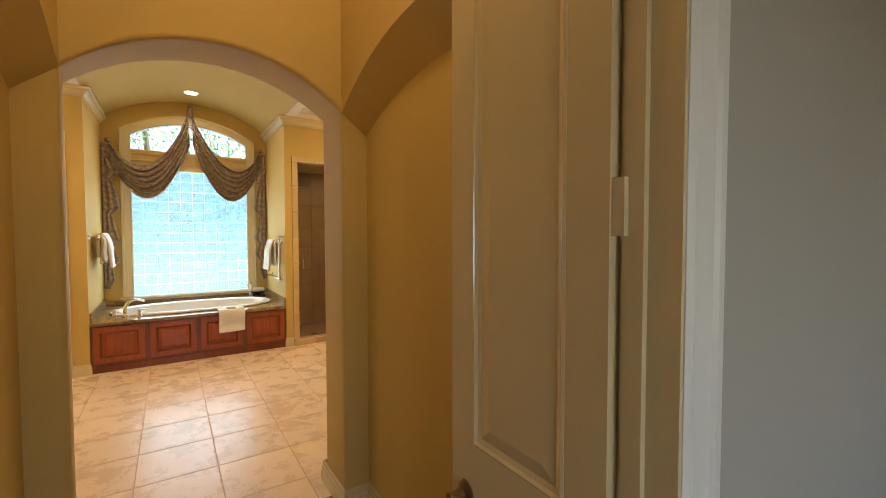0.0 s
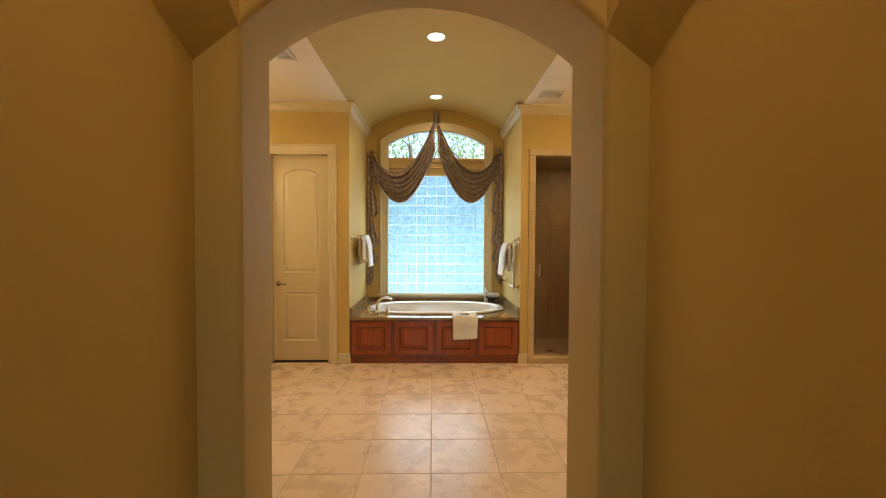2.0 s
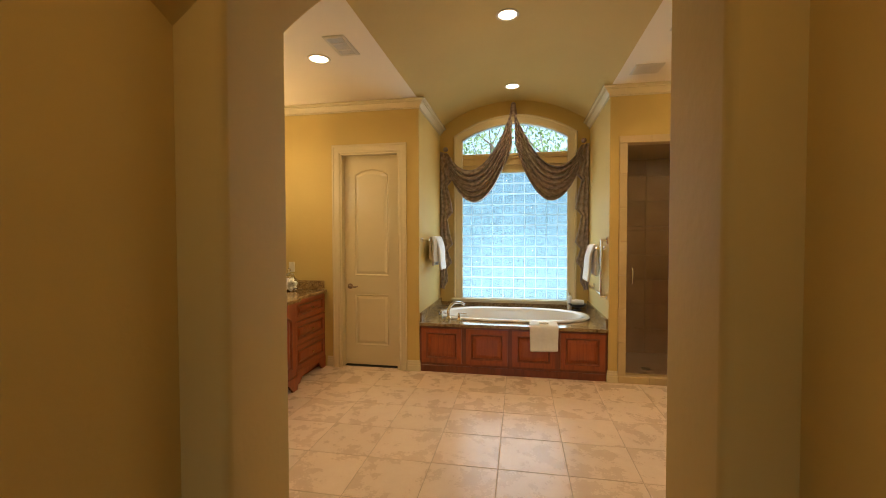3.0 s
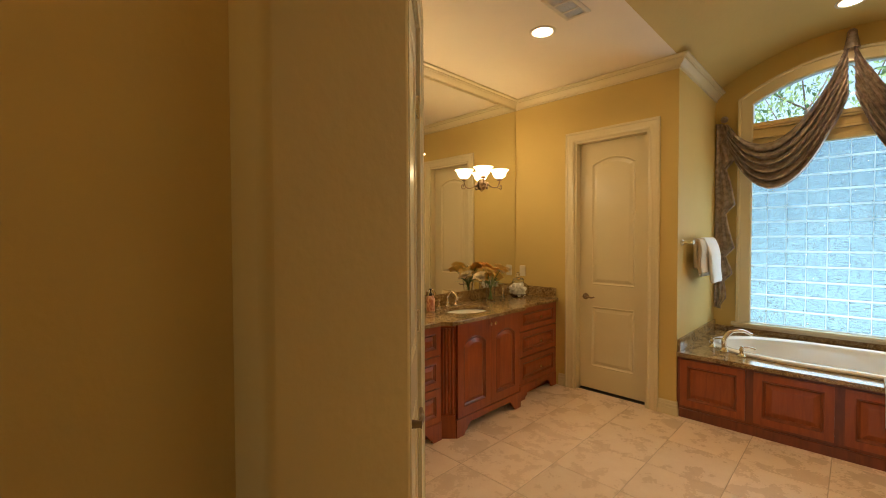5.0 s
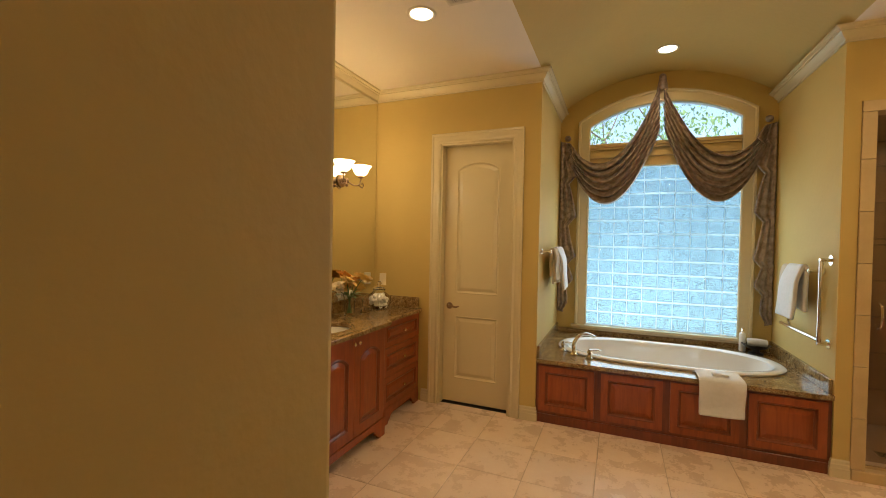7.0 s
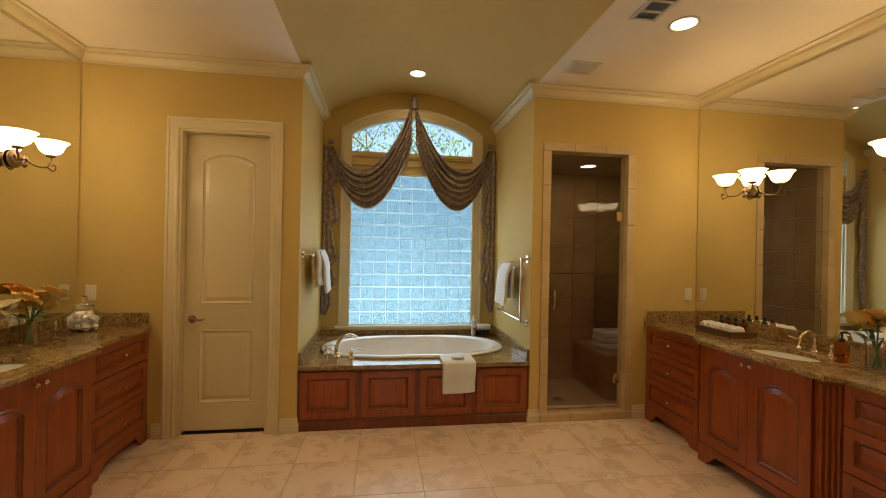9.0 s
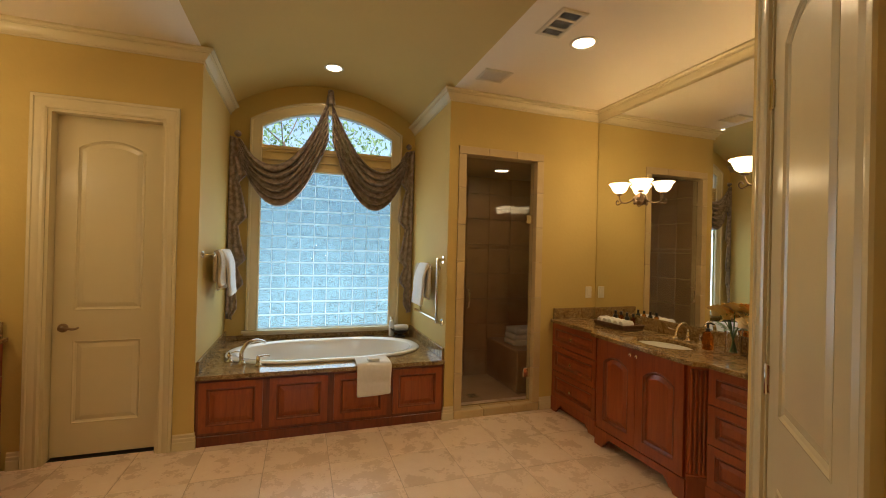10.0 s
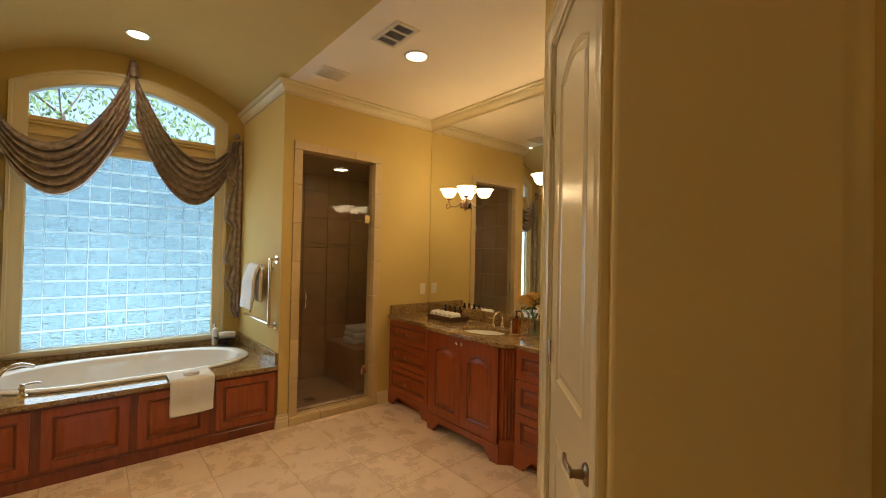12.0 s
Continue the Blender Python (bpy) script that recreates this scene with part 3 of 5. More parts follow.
def jamb(name, at, u0, u1, top, d0, d1, mat=None, stop=None):
    """Door frame: two sides, a head, and a stop on each where there is one."""
    j = thing(name, Matrix.Translation(at((u0 + u1) / 2, 0.0, (d0 + d1) / 2)), "cream painted wooden door jamb", "door jamb", "", "structure")

    def board(nm, k0, k1, z0, z1, a, b):
        bm = bmesh.new()
        prism(bm, [(k0, z0), (k1, z0), (k1, z1), (k0, z1)], at, a, b)
        placed(nm, bm, mat or CREAM, j)

    board("side", u0, u0 + 0.018, 0, top - 0.018, d0, d1)
    board("side", u1 - 0.018, u1, 0, top - 0.018, d0, d1)
    board("head", u0, u1, top - 0.018, top, d0, d1)
    if stop:
        board("stop", u0 + 0.018, u0 + 0.03, 0, top - 0.03, stop, stop + 0.035)
        board("stop", u1 - 0.03, u1 - 0.018, 0, top - 0.03, stop, stop + 0.035)
        board("stop", u0 + 0.018, u1 - 0.018, top - 0.03, top - 0.018, stop, stop + 0.035)
    return j


def panel_outline(x0, x1, z0, z1, rise=0.0):
    return [(x0, z0), (x1, z0)] + ([(x1, z1), (x0, z1)] if not rise else list(reversed(arc(x0, x1, z1, rise, 12))))


def panelled(parent, name, w, h, thick, panels, mat, stile=0.006, field=0.03, glaze=None):
    """A board in the x-z plane, front at y = 0: a core, a raised frame round sunk fields, and a raised field in each."""
    bm = bmesh.new()
    box(bm, 0, stile, 0, w, thick, h)
    px0, px1 = panels[0][0], panels[0][1]
    prism(bm, [(0, 0), (px0, 0), (px0, h), (0, h)], XZ, stile, 0)
    prism(bm, [(px1, 0), (w, 0), (w, h), (px1, h)], XZ, stile, 0)
    z = 0.0
    for (x0, x1, z0, z1, rise) in panels:
        prism(bm, [(px0, z), (px1, z), (px1, z0), (px0, z0)], XZ, stile, 0)
        z = z1
        if rise:
            prism(bm, arc(x0, x1, z1, rise, 12) + [(x1, z1 + rise + 0.001), (x0, z1 + rise + 0.001)], XZ, stile, 0)
            z = z1 + rise + 0.001
    prism(bm, [(px0, z), (px1, z), (px1, h), (px0, h)], XZ, stile, 0)
    ob = part(name, bm, mat, parent)
    for (x0, x1, z0, z1, rise) in panels:
        bm = bmesh.new()
        o = panel_outline(x0, x1, z0, z1, rise)
        o2 = offset(o, 0.022)
        prism(bm, o2, XZ, stile, 0.001, field)
        part("panel", bm, mat, ob)
        bm = bmesh.new()
        sweep(bm, o, [(0.0, stile), (0.0, -0.001), (0.006, -0.003), (0.012, stile * 0.4), (0.022, stile * 0.9), (0.022, stile)], XZ, True)
        part("moulding", bm, glaze or mat, ob, "dark glazed moulding" if glaze else "")
    return ob


def lever(parent, x, z, way, mat):
    """Round rose with a curved lever handle in front of y = 0."""
    bm = bmesh.new()
    lathe(bm, [(0, 0.0), (0.031, 0.0), (0.031, 0.004), (0.026, 0.009), (0.014, 0.012), (0.011, 0.04), (0.013, 0.048), (0, 0.05)], segs=20)
    bmesh.ops.rotate(bm, verts=bm.verts, cent=(0, 0, 0), matrix=Matrix.Rotation(radians(90), 3, "X"))
    bmesh.ops.translate(bm, verts=bm.verts, vec=(x, 0, z))
    pts = bend([(x, -0.042, z), (x + way * 0.03, -0.046, z + 0.003), (x + way * 0.075, -0.044, z - 0.004), (x + way * 0.105, -0.04, z + 0.006)], 5)
    tube(bm, pts, [0.009] * (len(pts) - 6) + [0.0085, 0.008, 0.0075, 0.007, 0.0065, 0.006], 8)
    return part("door_handle", bm, mat, parent, "lever handle on a round rose", True)


def hinges(parent, x, zs):
    for z in zs:
        bm = bmesh.new()
        tube(bm, [(x, -0.006, z - 0.05), (x, -0.006, z + 0.05)], 0.007, 8)
        box(bm, x - 0.02, -0.0015, z - 0.045, x + 0.016, 0.002, z + 0.045)
        part("hinge", bm, NICKEL, parent, "nickel butt hinge")


def door(name, m, w, h, label, hinge_right=True, handle_at=None, with_hinges=True, way=1):
    d = thing(name, m, label, "door", "", "structure")
    st = 0.115
    leaf = panelled(d, "leaf", w, h, 0.04, [(st, w - st, 0.22, 0.80, 0.0), (st, w - st, 1.01, h - 0.21, 0.065)], CREAM, 0.009)
    lever(d, handle_at, 0.89, way, BRONZE)
    if with_hinges:
        hinges(d, w + 0.002 if hinge_right else -0.002, (0.22, 1.10, 2.035))
    return d


# door in the north wall, shut, set back in its opening
casing("casing_north", lambda u, w, d: (u, YN + d, w), -1.136, -0.459, 2.40)
jamb("jamb_north", XZ, -1.136, -0.459, 2.40, YN - 0.002, YN + 0.14)
door("door_1", pose(-1.115, YN + 0.075, 0.02), 0.635, 2.36, "closed cream two-panel door with an arched top panel", with_hinges=False, handle_at=0.06)
# the shade below the leaf, laid on the floor as a black strip
setting("door_gap_shade", boxes((-1.118, YN + 0.05, -0.004, -0.477, YN + 0.13, 0.004)), DARK, "dark strip painted as the shade under the closed door", "threshold")
# hidden panel added to block daylight through the gap below the leaf
setting("wall_light_stop", boxes((-1.25, YN + 0.142, -0.1, -0.36, YN + 0.2, 2.6)), PAINT, "unseen tan panel that stops light behind the closed door", "wall")
# closet doors in the slanting walls
casing("casing_closet", slant_east, 0.215, 0.885, 2.40)
casing("casing_closet", lambda u, w, d: slant_west(-u, w, d), -0.885, -0.215, 2.40)
jamb("jamb_closet", slant_east, 0.215, 0.885, 2.40, -0.002, 0.12)
jamb("jamb_closet", slant_west, 0.215, 0.885, 2.40, -0.002, 0.12)


def slant_pose(at, u, flip):
    x, y, z = at(u, 0.012, 0.004)
    return pose(x, y, z, 0, 0, 225 if not flip else 135)


door("door_2", slant_pose(slant_east, 0.865, False), 0.63, 2.36, "closed cream closet door with an arched top panel", False, 0.565, True, -1)
door("door_3", slant_pose(slant_west, 0.235, True), 0.63, 2.36, "closed cream closet door with an arched top panel", True, 0.065, True)
# bedroom doorway: one leaf of the pair stands open against the vestibule wall
jamb("jamb_bedroom", XZ, DX0 - 0.018, DX1 + 0.018, 2.448, 0.335, 0.46, None, 0.385)
casing("casing_bedroom", lambda u, w, d: (u, 0.345 + d, w), DX0 - 0.008, DX1 + 0.008, 2.44, WHITE_TRIM, "white painted moulded door casing on the bedroom side")
d4 = thing("door_4", pose(1.058, 0.862, 0.012, 0, 0, -90), "narrow cream door leaf standing open into the vestibule", "door", "", "structure")
panelled(d4, "leaf", 0.43, 2.36, 0.038, [(0.085, 0.345, 0.22, 0.76, 0.0), (0.085, 0.345, 0.96, 2.15, 0.05)], CREAM)
lever(d4, 0.055, 0.835, 1, BRONZE)
bm = bmesh.new()
box(bm, 0.4305, 0.004, 1.44, 0.452, 0.034, 1.53)
part("hinge", bm, CREAM, d4, "painted butt hinge in the gap")

# ---- window ----
win = thing("window_1", pose(0.764, AY, 0.60), "tall arched window of glass blocks under a clear fanlight", "window", "", "structure")
WCAS = [(-0.03, 0), (-0.03, -0.012), (-0.018, -0.02), (0.004, -0.016), (0.03, -0.022), (0.06, -0.022), (0.068, -0.03), (0.088, -0.03), (0.092, -0.02), (0.092, 0)]
bm = bmesh.new()
sweep(bm, [(WX0, 0.64)] + arc(WX0, WX1, 2.78, 0.215, 28) + [(WX1, 0.64)], WCAS, lambda u, w, d: (u, AY - 0.002 + d, w))
placed("window_frame", bm, CREAM, win, "cream painted moulded casing", True)
bm = bmesh.new()
for z0, z1, d in ((2.33, 2.375, 0.045), (2.375, 2.43, 0.03), (2.43, 2.455, 0.05), (2.455, 2.52, 0.03), (2.52, 2.545, 0.05), (2.545, 2.58, 0.06)):
    box(bm, WX0 - 0.02, AY + 0.05 - d, z0, WX1 + 0.02, AY + 0.08, z1, 0.004)
placed("transom_bar", bm, GOLD_TRIM, win, "golden ridged transom bar")
bm = bmesh.new()
sweep(bm, [(WX0 + 0.025, 2.58)] + arc(WX0 + 0.025, WX1 - 0.025, 2.77, 0.20, 28) + [(WX1 - 0.025, 2.58)], [(0, 0.03), (0.05, 0.03), (0.05, 0.09), (0, 0.09)], lambda u, w, d: (u, AY + d, w))
placed("sash", bm, WHITE_TRIM, win, "white window sash")
bm = bmesh.new()
prism(bm, [(WX0 + 0.02, 2.575)] + arc(WX0 + 0.02, WX1 - 0.02, 2.775, 0.20, 28) + [(WX1 - 0.02, 2.575)], XZ, AY + 0.055, AY + 0.061)
pane = placed("pane", bm, PANE, win, "clear fanlight pane")
pane.visible_shadow = False
bm = bmesh.new()
box(bm, -0.075, AY - 0.055, 0.605, 1.605, AY + 0.12, 0.637, 0.008, 2)
box(bm, -0.055, AY - 0.02, 0.565, 1.585, AY - 0.001, 0.604, 0.004)
placed("window_sill", bm, CREAM, win, "cream painted sill")
COLS, ROWS_ = 10, 12
bw, bh = (WX1 - WX0) / COLS, (2.33 - 0.637) / ROWS_
JV, JH = 0.003, 0.0095
bm = bmesh.new()
for i in range(COLS + 1):
    x = WX0 + i * bw
    for j in range(ROWS_):
        z = 0.637 + j * bh
        box(bm, x - JV, AY + 0.055, z + JH, x + JV, AY + 0.088, z + bh - JH)
for j in range(ROWS_ + 1):
    z = 0.637 + j * bh
    box(bm, WX0 - JV, AY + 0.054, z - JH, WX1 + JV, AY + 0.089, z + JH)
MORTAR = glass("frosted_joint", (0.97, 0.99, 1.0), 0.75, 1.2)
mortar = placed("joint", bm, MORTAR, win, "frosted white joints between the blocks")
mortar.visible_shadow = False
bm = bmesh.new()
box(bm, -bw / 2 + JV + 0.0005, -0.008, -bh / 2 + JH + 0.0005, bw / 2 - JV - 0.0005, 0.032, bh / 2 - JH - 0.0005)
block_mesh = mesh_of("glass_block", bm, BLOCK_GLASS)
for i in range(COLS):
    for j in range(ROWS_):
        b = new("glass_block", block_mesh)
        b.parent = win
        b.location = (WX0 + (i + 0.5) * bw - 0.764, 0.06, 0.637 + (j + 0.5) * bh - 0.60)
        b.visible_shadow = False

# swagged valance with side tails
val = thing("window_valance", pose(0.75, AY - 0.08, 0.77), "taupe damask swag valance with pleated side tails", "curtain")


def cloth(bm, nu, nv, f):
    g = [[bm.verts.new(f(i / nu, j / nv)) for j in range(nv + 1)] for i in range(nu + 1)]
    for i in range(nu):
        for j in range(nv):
            bm.faces.new((g[i][j], g[i + 1][j], g[i + 1][j + 1], g[i][j + 1]))


def swag(xa, xb, za, phase):
    bm = bmesh.new()

    def f(s, v):
        z = (za - 0.20 * v) + ((3.12 - 0.44 * v) - (za - 0.20 * v)) * s ** 1.8
        sag = (0.36 + 0.20 * v ** 0.9)
        z -= 4 * s * (1 - s) * sag
        belly = math.sin(math.pi * min(1, s * 1.02))
        fold = math.sin(2 * math.pi * (6.0 * v + phase) + 1.2 * math.sin(3 * s)) * (0.008 + 0.018 * belly)
        fold += 0.008 * math.sin(2 * math.pi * (11.0 * v) + 5 * s + phase) * belly
        x = xa + (xb - xa) * s + (0.03 * (v - 0.5) if s > 0.9 else 0) * 0.5
        y = AY - 0.055 - 0.075 * belly * (0.4 + 0.6 * v) + fold
        return (x, y, z + 0.4 * fold)

    cloth(bm, 44, 66, f)
    ob = placed("swag", bm, SILK, val, "draped swag with deep folds", True)
    mod = ob.modifiers.new("cloth", "SOLIDIFY")
    mod.thickness = 0.004


swag(-0.13, 0.735, 2.60, 0.1)
swag(1.63, 0.775, 2.64, 0.55)


def tail(x_out, x_in, z_top, z_low, steps):
    """A cascade of handkerchief folds: the inner edge runs in points down the side."""
    bm = bmesh.new()
    side = 1 if x_in > x_out else -1
    w = abs(x_in - x_out)

    def f(u, v):
        z = z_top + (z_low - z_top) * v
        k = steps * v ** 0.9 + 0.35 * math.sin(7 * v)
        saw = k - math.floor(k)
        taper = 1 - 0.45 * max(0.0, v - 0.8) / 0.2
        x = x_out + side * w * taper * u * (0.55 + 0.45 * saw)
        y = AY - 0.02 - 0.055 * u * (0.3 + 0.7 * saw) - 0.018 * (0.5 + 0.5 * math.sin(u * 5 * math.pi))
        return (x, y, z + 0.07 * u * (saw - 0.4))

    cloth(bm, 24, 96, f)
    ob = placed("tail", bm, SILK, val, "cascading side tail in pointed folds", True)
    mod = ob.modifiers.new("cloth", "SOLIDIFY")
    mod.thickness = 0.004


tail(-0.226, -0.04, 2.63, 0.77, 6)
tail(1.716, 1.535, 2.67, 0.79, 6)
bm = bmesh.new()
cloth(bm, 24, 18, lambda u, v: (0.755 + (0.028 + 0.02 * v) * math.cos(2 * math.pi * u) * (1 + 0.15 * math.sin(10 * math.pi * u)), AY - 0.06 + 0.03 * math.sin(2 * math.pi * u), 3.20 - 0.13 * v))
placed("knot", bm, SILK, val, "gathered knot above the window", True)
for x, z in ((-0.15, 2.655), (1.645, 2.70), (0.755, 3.205)):
    bm = bmesh.new()
    lathe(bm, [(0, 0.0), (0.03, 0.0), (0.034, 0.012), (0.02, 0.03), (0.014, 0.05), (0, 0.055)], segs=16)
    bmesh.ops.rotate(bm, verts=bm.verts, cent=(0, 0, 0), matrix=Matrix.Rotation(radians(90), 3, "X"))
    bmesh.ops.translate(bm, verts=bm.verts, vec=(x, AY - 0.03, z))
    placed("rosette", bm, SILK, val, "gathered cloth rosette", True)

# ---- bathtub, its granite deck and panelled front ----
TC, TA, TB, DZ = (0.757, 6.21), 0.875, 0.47, 0.537


def oval(k_a, k_b, n=56, start=0.0):
    out = []
    for i in range(n):
        a = start + 2 * math.pi * i / n
        c, s = math.cos(a), math.sin(a)
        waist = 1 - 0.07 * math.exp(-(c / 0.28) ** 2)
        x = k_a * math.copysign(abs(c) ** 0.92, c)
        y = k_b * waist * math.copysign(abs(s) ** 0.86, s)
        out.append((TC[0] + x, TC[1] + y))
    return out


def holed(bm, outer, hole_fn, z0, z1, n=56):
    """A slab with an oval hole, from a left and a right half; outer: (x0, y0, x1, y1)."""
    x0, y0, x1, y1 = outer
    left = [p for p in hole_fn(n, math.pi / 2)][: n // 2 + 1]
    right = [p for p in hole_fn(n, -math.pi / 2)][: n // 2 + 1]
    cx = left[0][0]
    prism(bm, [(x0, y0), (cx, y0)] + list(reversed(left)) + [(cx, y1), (x0, y1)], XY, z0, z1)
    cx = right[0][0]
    prism(bm, [(cx, y0), (x1, y0), (x1, y1), (cx, y1)] + list(reversed(right)), XY, z0, z1)
    return bm


deck = thing("tub_deck", pose(0.745, YN, 0.0), "gold-brown granite deck round the bathtub", "countertop")
bm = bmesh.new()
holed(bm, (AX0 + 0.002, YN - 0.018, AX1 - 0.002, AY - 0.002), lambda n, st: oval(TA - 0.05, TB - 0.05, n, st), DZ - 0.032, DZ)
placed("slab", bm, GRANITE, deck)
bm = boxes((AX0 + 0.002, AY - 0.022, DZ, AX1 - 0.002, AY - 0.002, DZ + 0.048), (AX0 + 0.002, YN + 0.02, DZ, AX0 + 0.022, AY - 0.022, DZ + 0.10), (AX1 - 0.022, YN + 0.02, DZ, AX1 - 0.002, AY - 0.022, DZ + 0.10), bevel=0.003)
placed("upstand", bm, GRANITE, deck, "granite upstand along the walls")

tub = thing("bathtub", pose(TC[0], TC[1], 0.0), "white oval drop-in bathtub in a granite deck", "bathtub")
bm = bmesh.new()
rings = []
for ka, kb, z in ((0.0, 0.0, DZ + 0.002), (0.006, 0.006, DZ + 0.014), (-0.004, -0.004, DZ + 0.024), (-0.022, -0.022, DZ + 0.028), (-0.06, -0.06, DZ + 0.024), (-0.078, -0.076, DZ + 0.012), (-0.09, -0.085, DZ - 0.03), (-0.13, -0.11, DZ - 0.2), (-0.2, -0.15, DZ - 0.38), (-0.32, -0.22, DZ - 0.43)):
    rings.append([bm.verts.new((x, y, z)) for x, y in oval(TA + ka, TB + kb)])
for a, b in zip(rings, rings[1:]):
    for i in range(len(a)):
        j = (i + 1) % len(a)
        bm.faces.new((a[i], a[j], b[j], b[i]))
bm.faces.new(rings[-1])
placed("basin", bm, PORCELAIN, tub, "", True)
bm = bmesh.new()
lathe(bm, [(0.032, DZ - 0.424), (0.03, DZ - 0.418), (0, DZ - 0.416)], TC[0] + 0.3, TC[1], 16)
placed("drain", bm, NICKEL, tub, "", True)

front = thing("bathtub_panelling", pose(AX0, YN, 0.0), "cherry wood bathtub front with four raised panels", "wood panelling", "", "structure")
bm = bmesh.new()
box(bm, AX0 + 0.002, YN + 0.026, 0.0, AX1 - 0.002, YN + 0.05, DZ - 0.033)
box(bm, AX0 + 0.002, YN + 0.010, 0.0, AX1 - 0.002, YN + 0.024, 0.075, 0.003)
placed("plinth", bm, CHERRY_RAIL, front, "dark stained plinth board")
bm = bmesh.new()
box(bm, AX0 + 0.002, YN + 0.014, 0.0755, AX1 - 0.002, YN + 0.0255, DZ - 0.033, 0.002)
placed("rail", bm, CHERRY_RAIL, front, "dark stained face frame")
fw = (AX1 - AX0 - 0.004) / 4
for i in range(4):
    pw, ph = fw - 0.05, DZ - 0.033 - 0.125
    e = panelled(front, "panel_frame", pw, ph, 0.013, [(0.05, pw - 0.05, 0.05, ph - 0.05, 0.0)], CHERRY, 0.012, 0.035, GLAZE)
    e.location = (0.002 + i * fw + 0.025, 0.0005, 0.104)

# ---- vanities ----
VL, VSIDE, VD, VC, CT = 2.27, 0.64, 0.505, 0.575, 0.877


def knob(parent, x, y, z, mat=None):
    bm = bmesh.new()
    lathe(bm, [(0, 0), (0.006, 0.0), (0.005, 0.012), (0.012, 0.018), (0.013, 0.024), (0.008, 0.03), (0, 0.031)], segs=12)
    bmesh.ops.rotate(bm, verts=bm.verts, cent=(0, 0, 0), matrix=Matrix.Rotation(radians(90), 3, "X"))
    bmesh.ops.translate(bm, verts=bm.verts, vec=(x, y, z))
    return part("knob", bm, mat or NICKEL, parent, "small nickel knob", True)


def skirt(bm, w, y0, y1, height=0.135):
    """Furniture base with ogee bracket feet."""
    half = [(0, 0), (0.085, 0), (0.088, 0.018), (0.100, 0.03), (0.118, 0.034), (0.122, 0.052), (0.14, 0.066), (0.155, 0.085)]
    poly = half + [(w - x, z) for x, z in reversed(half)] + [(w, height), (0, height)]
    prism(bm, poly, XZ, y0, y1)


def drawer_unit(m, group):
    c = thing("drawer_cabinet", m, "cherry wood three-drawer vanity cabinet on bracket feet", "cabinet", group)
    w = VSIDE
    bm = bmesh.new()
    box(bm, 0.001, -VD + 0.02, 0.136, w - 0.001, -0.002, CT - 0.033)
    box(bm, 0.001, -VD + 0.08, 0.0, w - 0.001, -0.002, 0.136)
    part("body", bm, CHERRY, c)
    bm = bmesh.new()
    skirt(bm, w - 0.002, -VD + 0.02, -VD - 0.002)
    part("base", bm, CHERRY, c, "base with ogee bracket feet")
    for z0, z1 in ((0.138, 0.385), (0.392, 0.622), (0.629, 0.838)):
        d = panelled(c, "drawer", w - 0.012, z1 - z0, 0.018, [(0.045, w - 0.057, 0.045, z1 - z0 - 0.045, 0.0)], CHERRY, 0.012, 0.025, GLAZE)
        d.location = (0.006, -VD, z0)
        knob(d, (w - 0.012) / 2, -0.001, (z1 - z0) / 2)
    return c


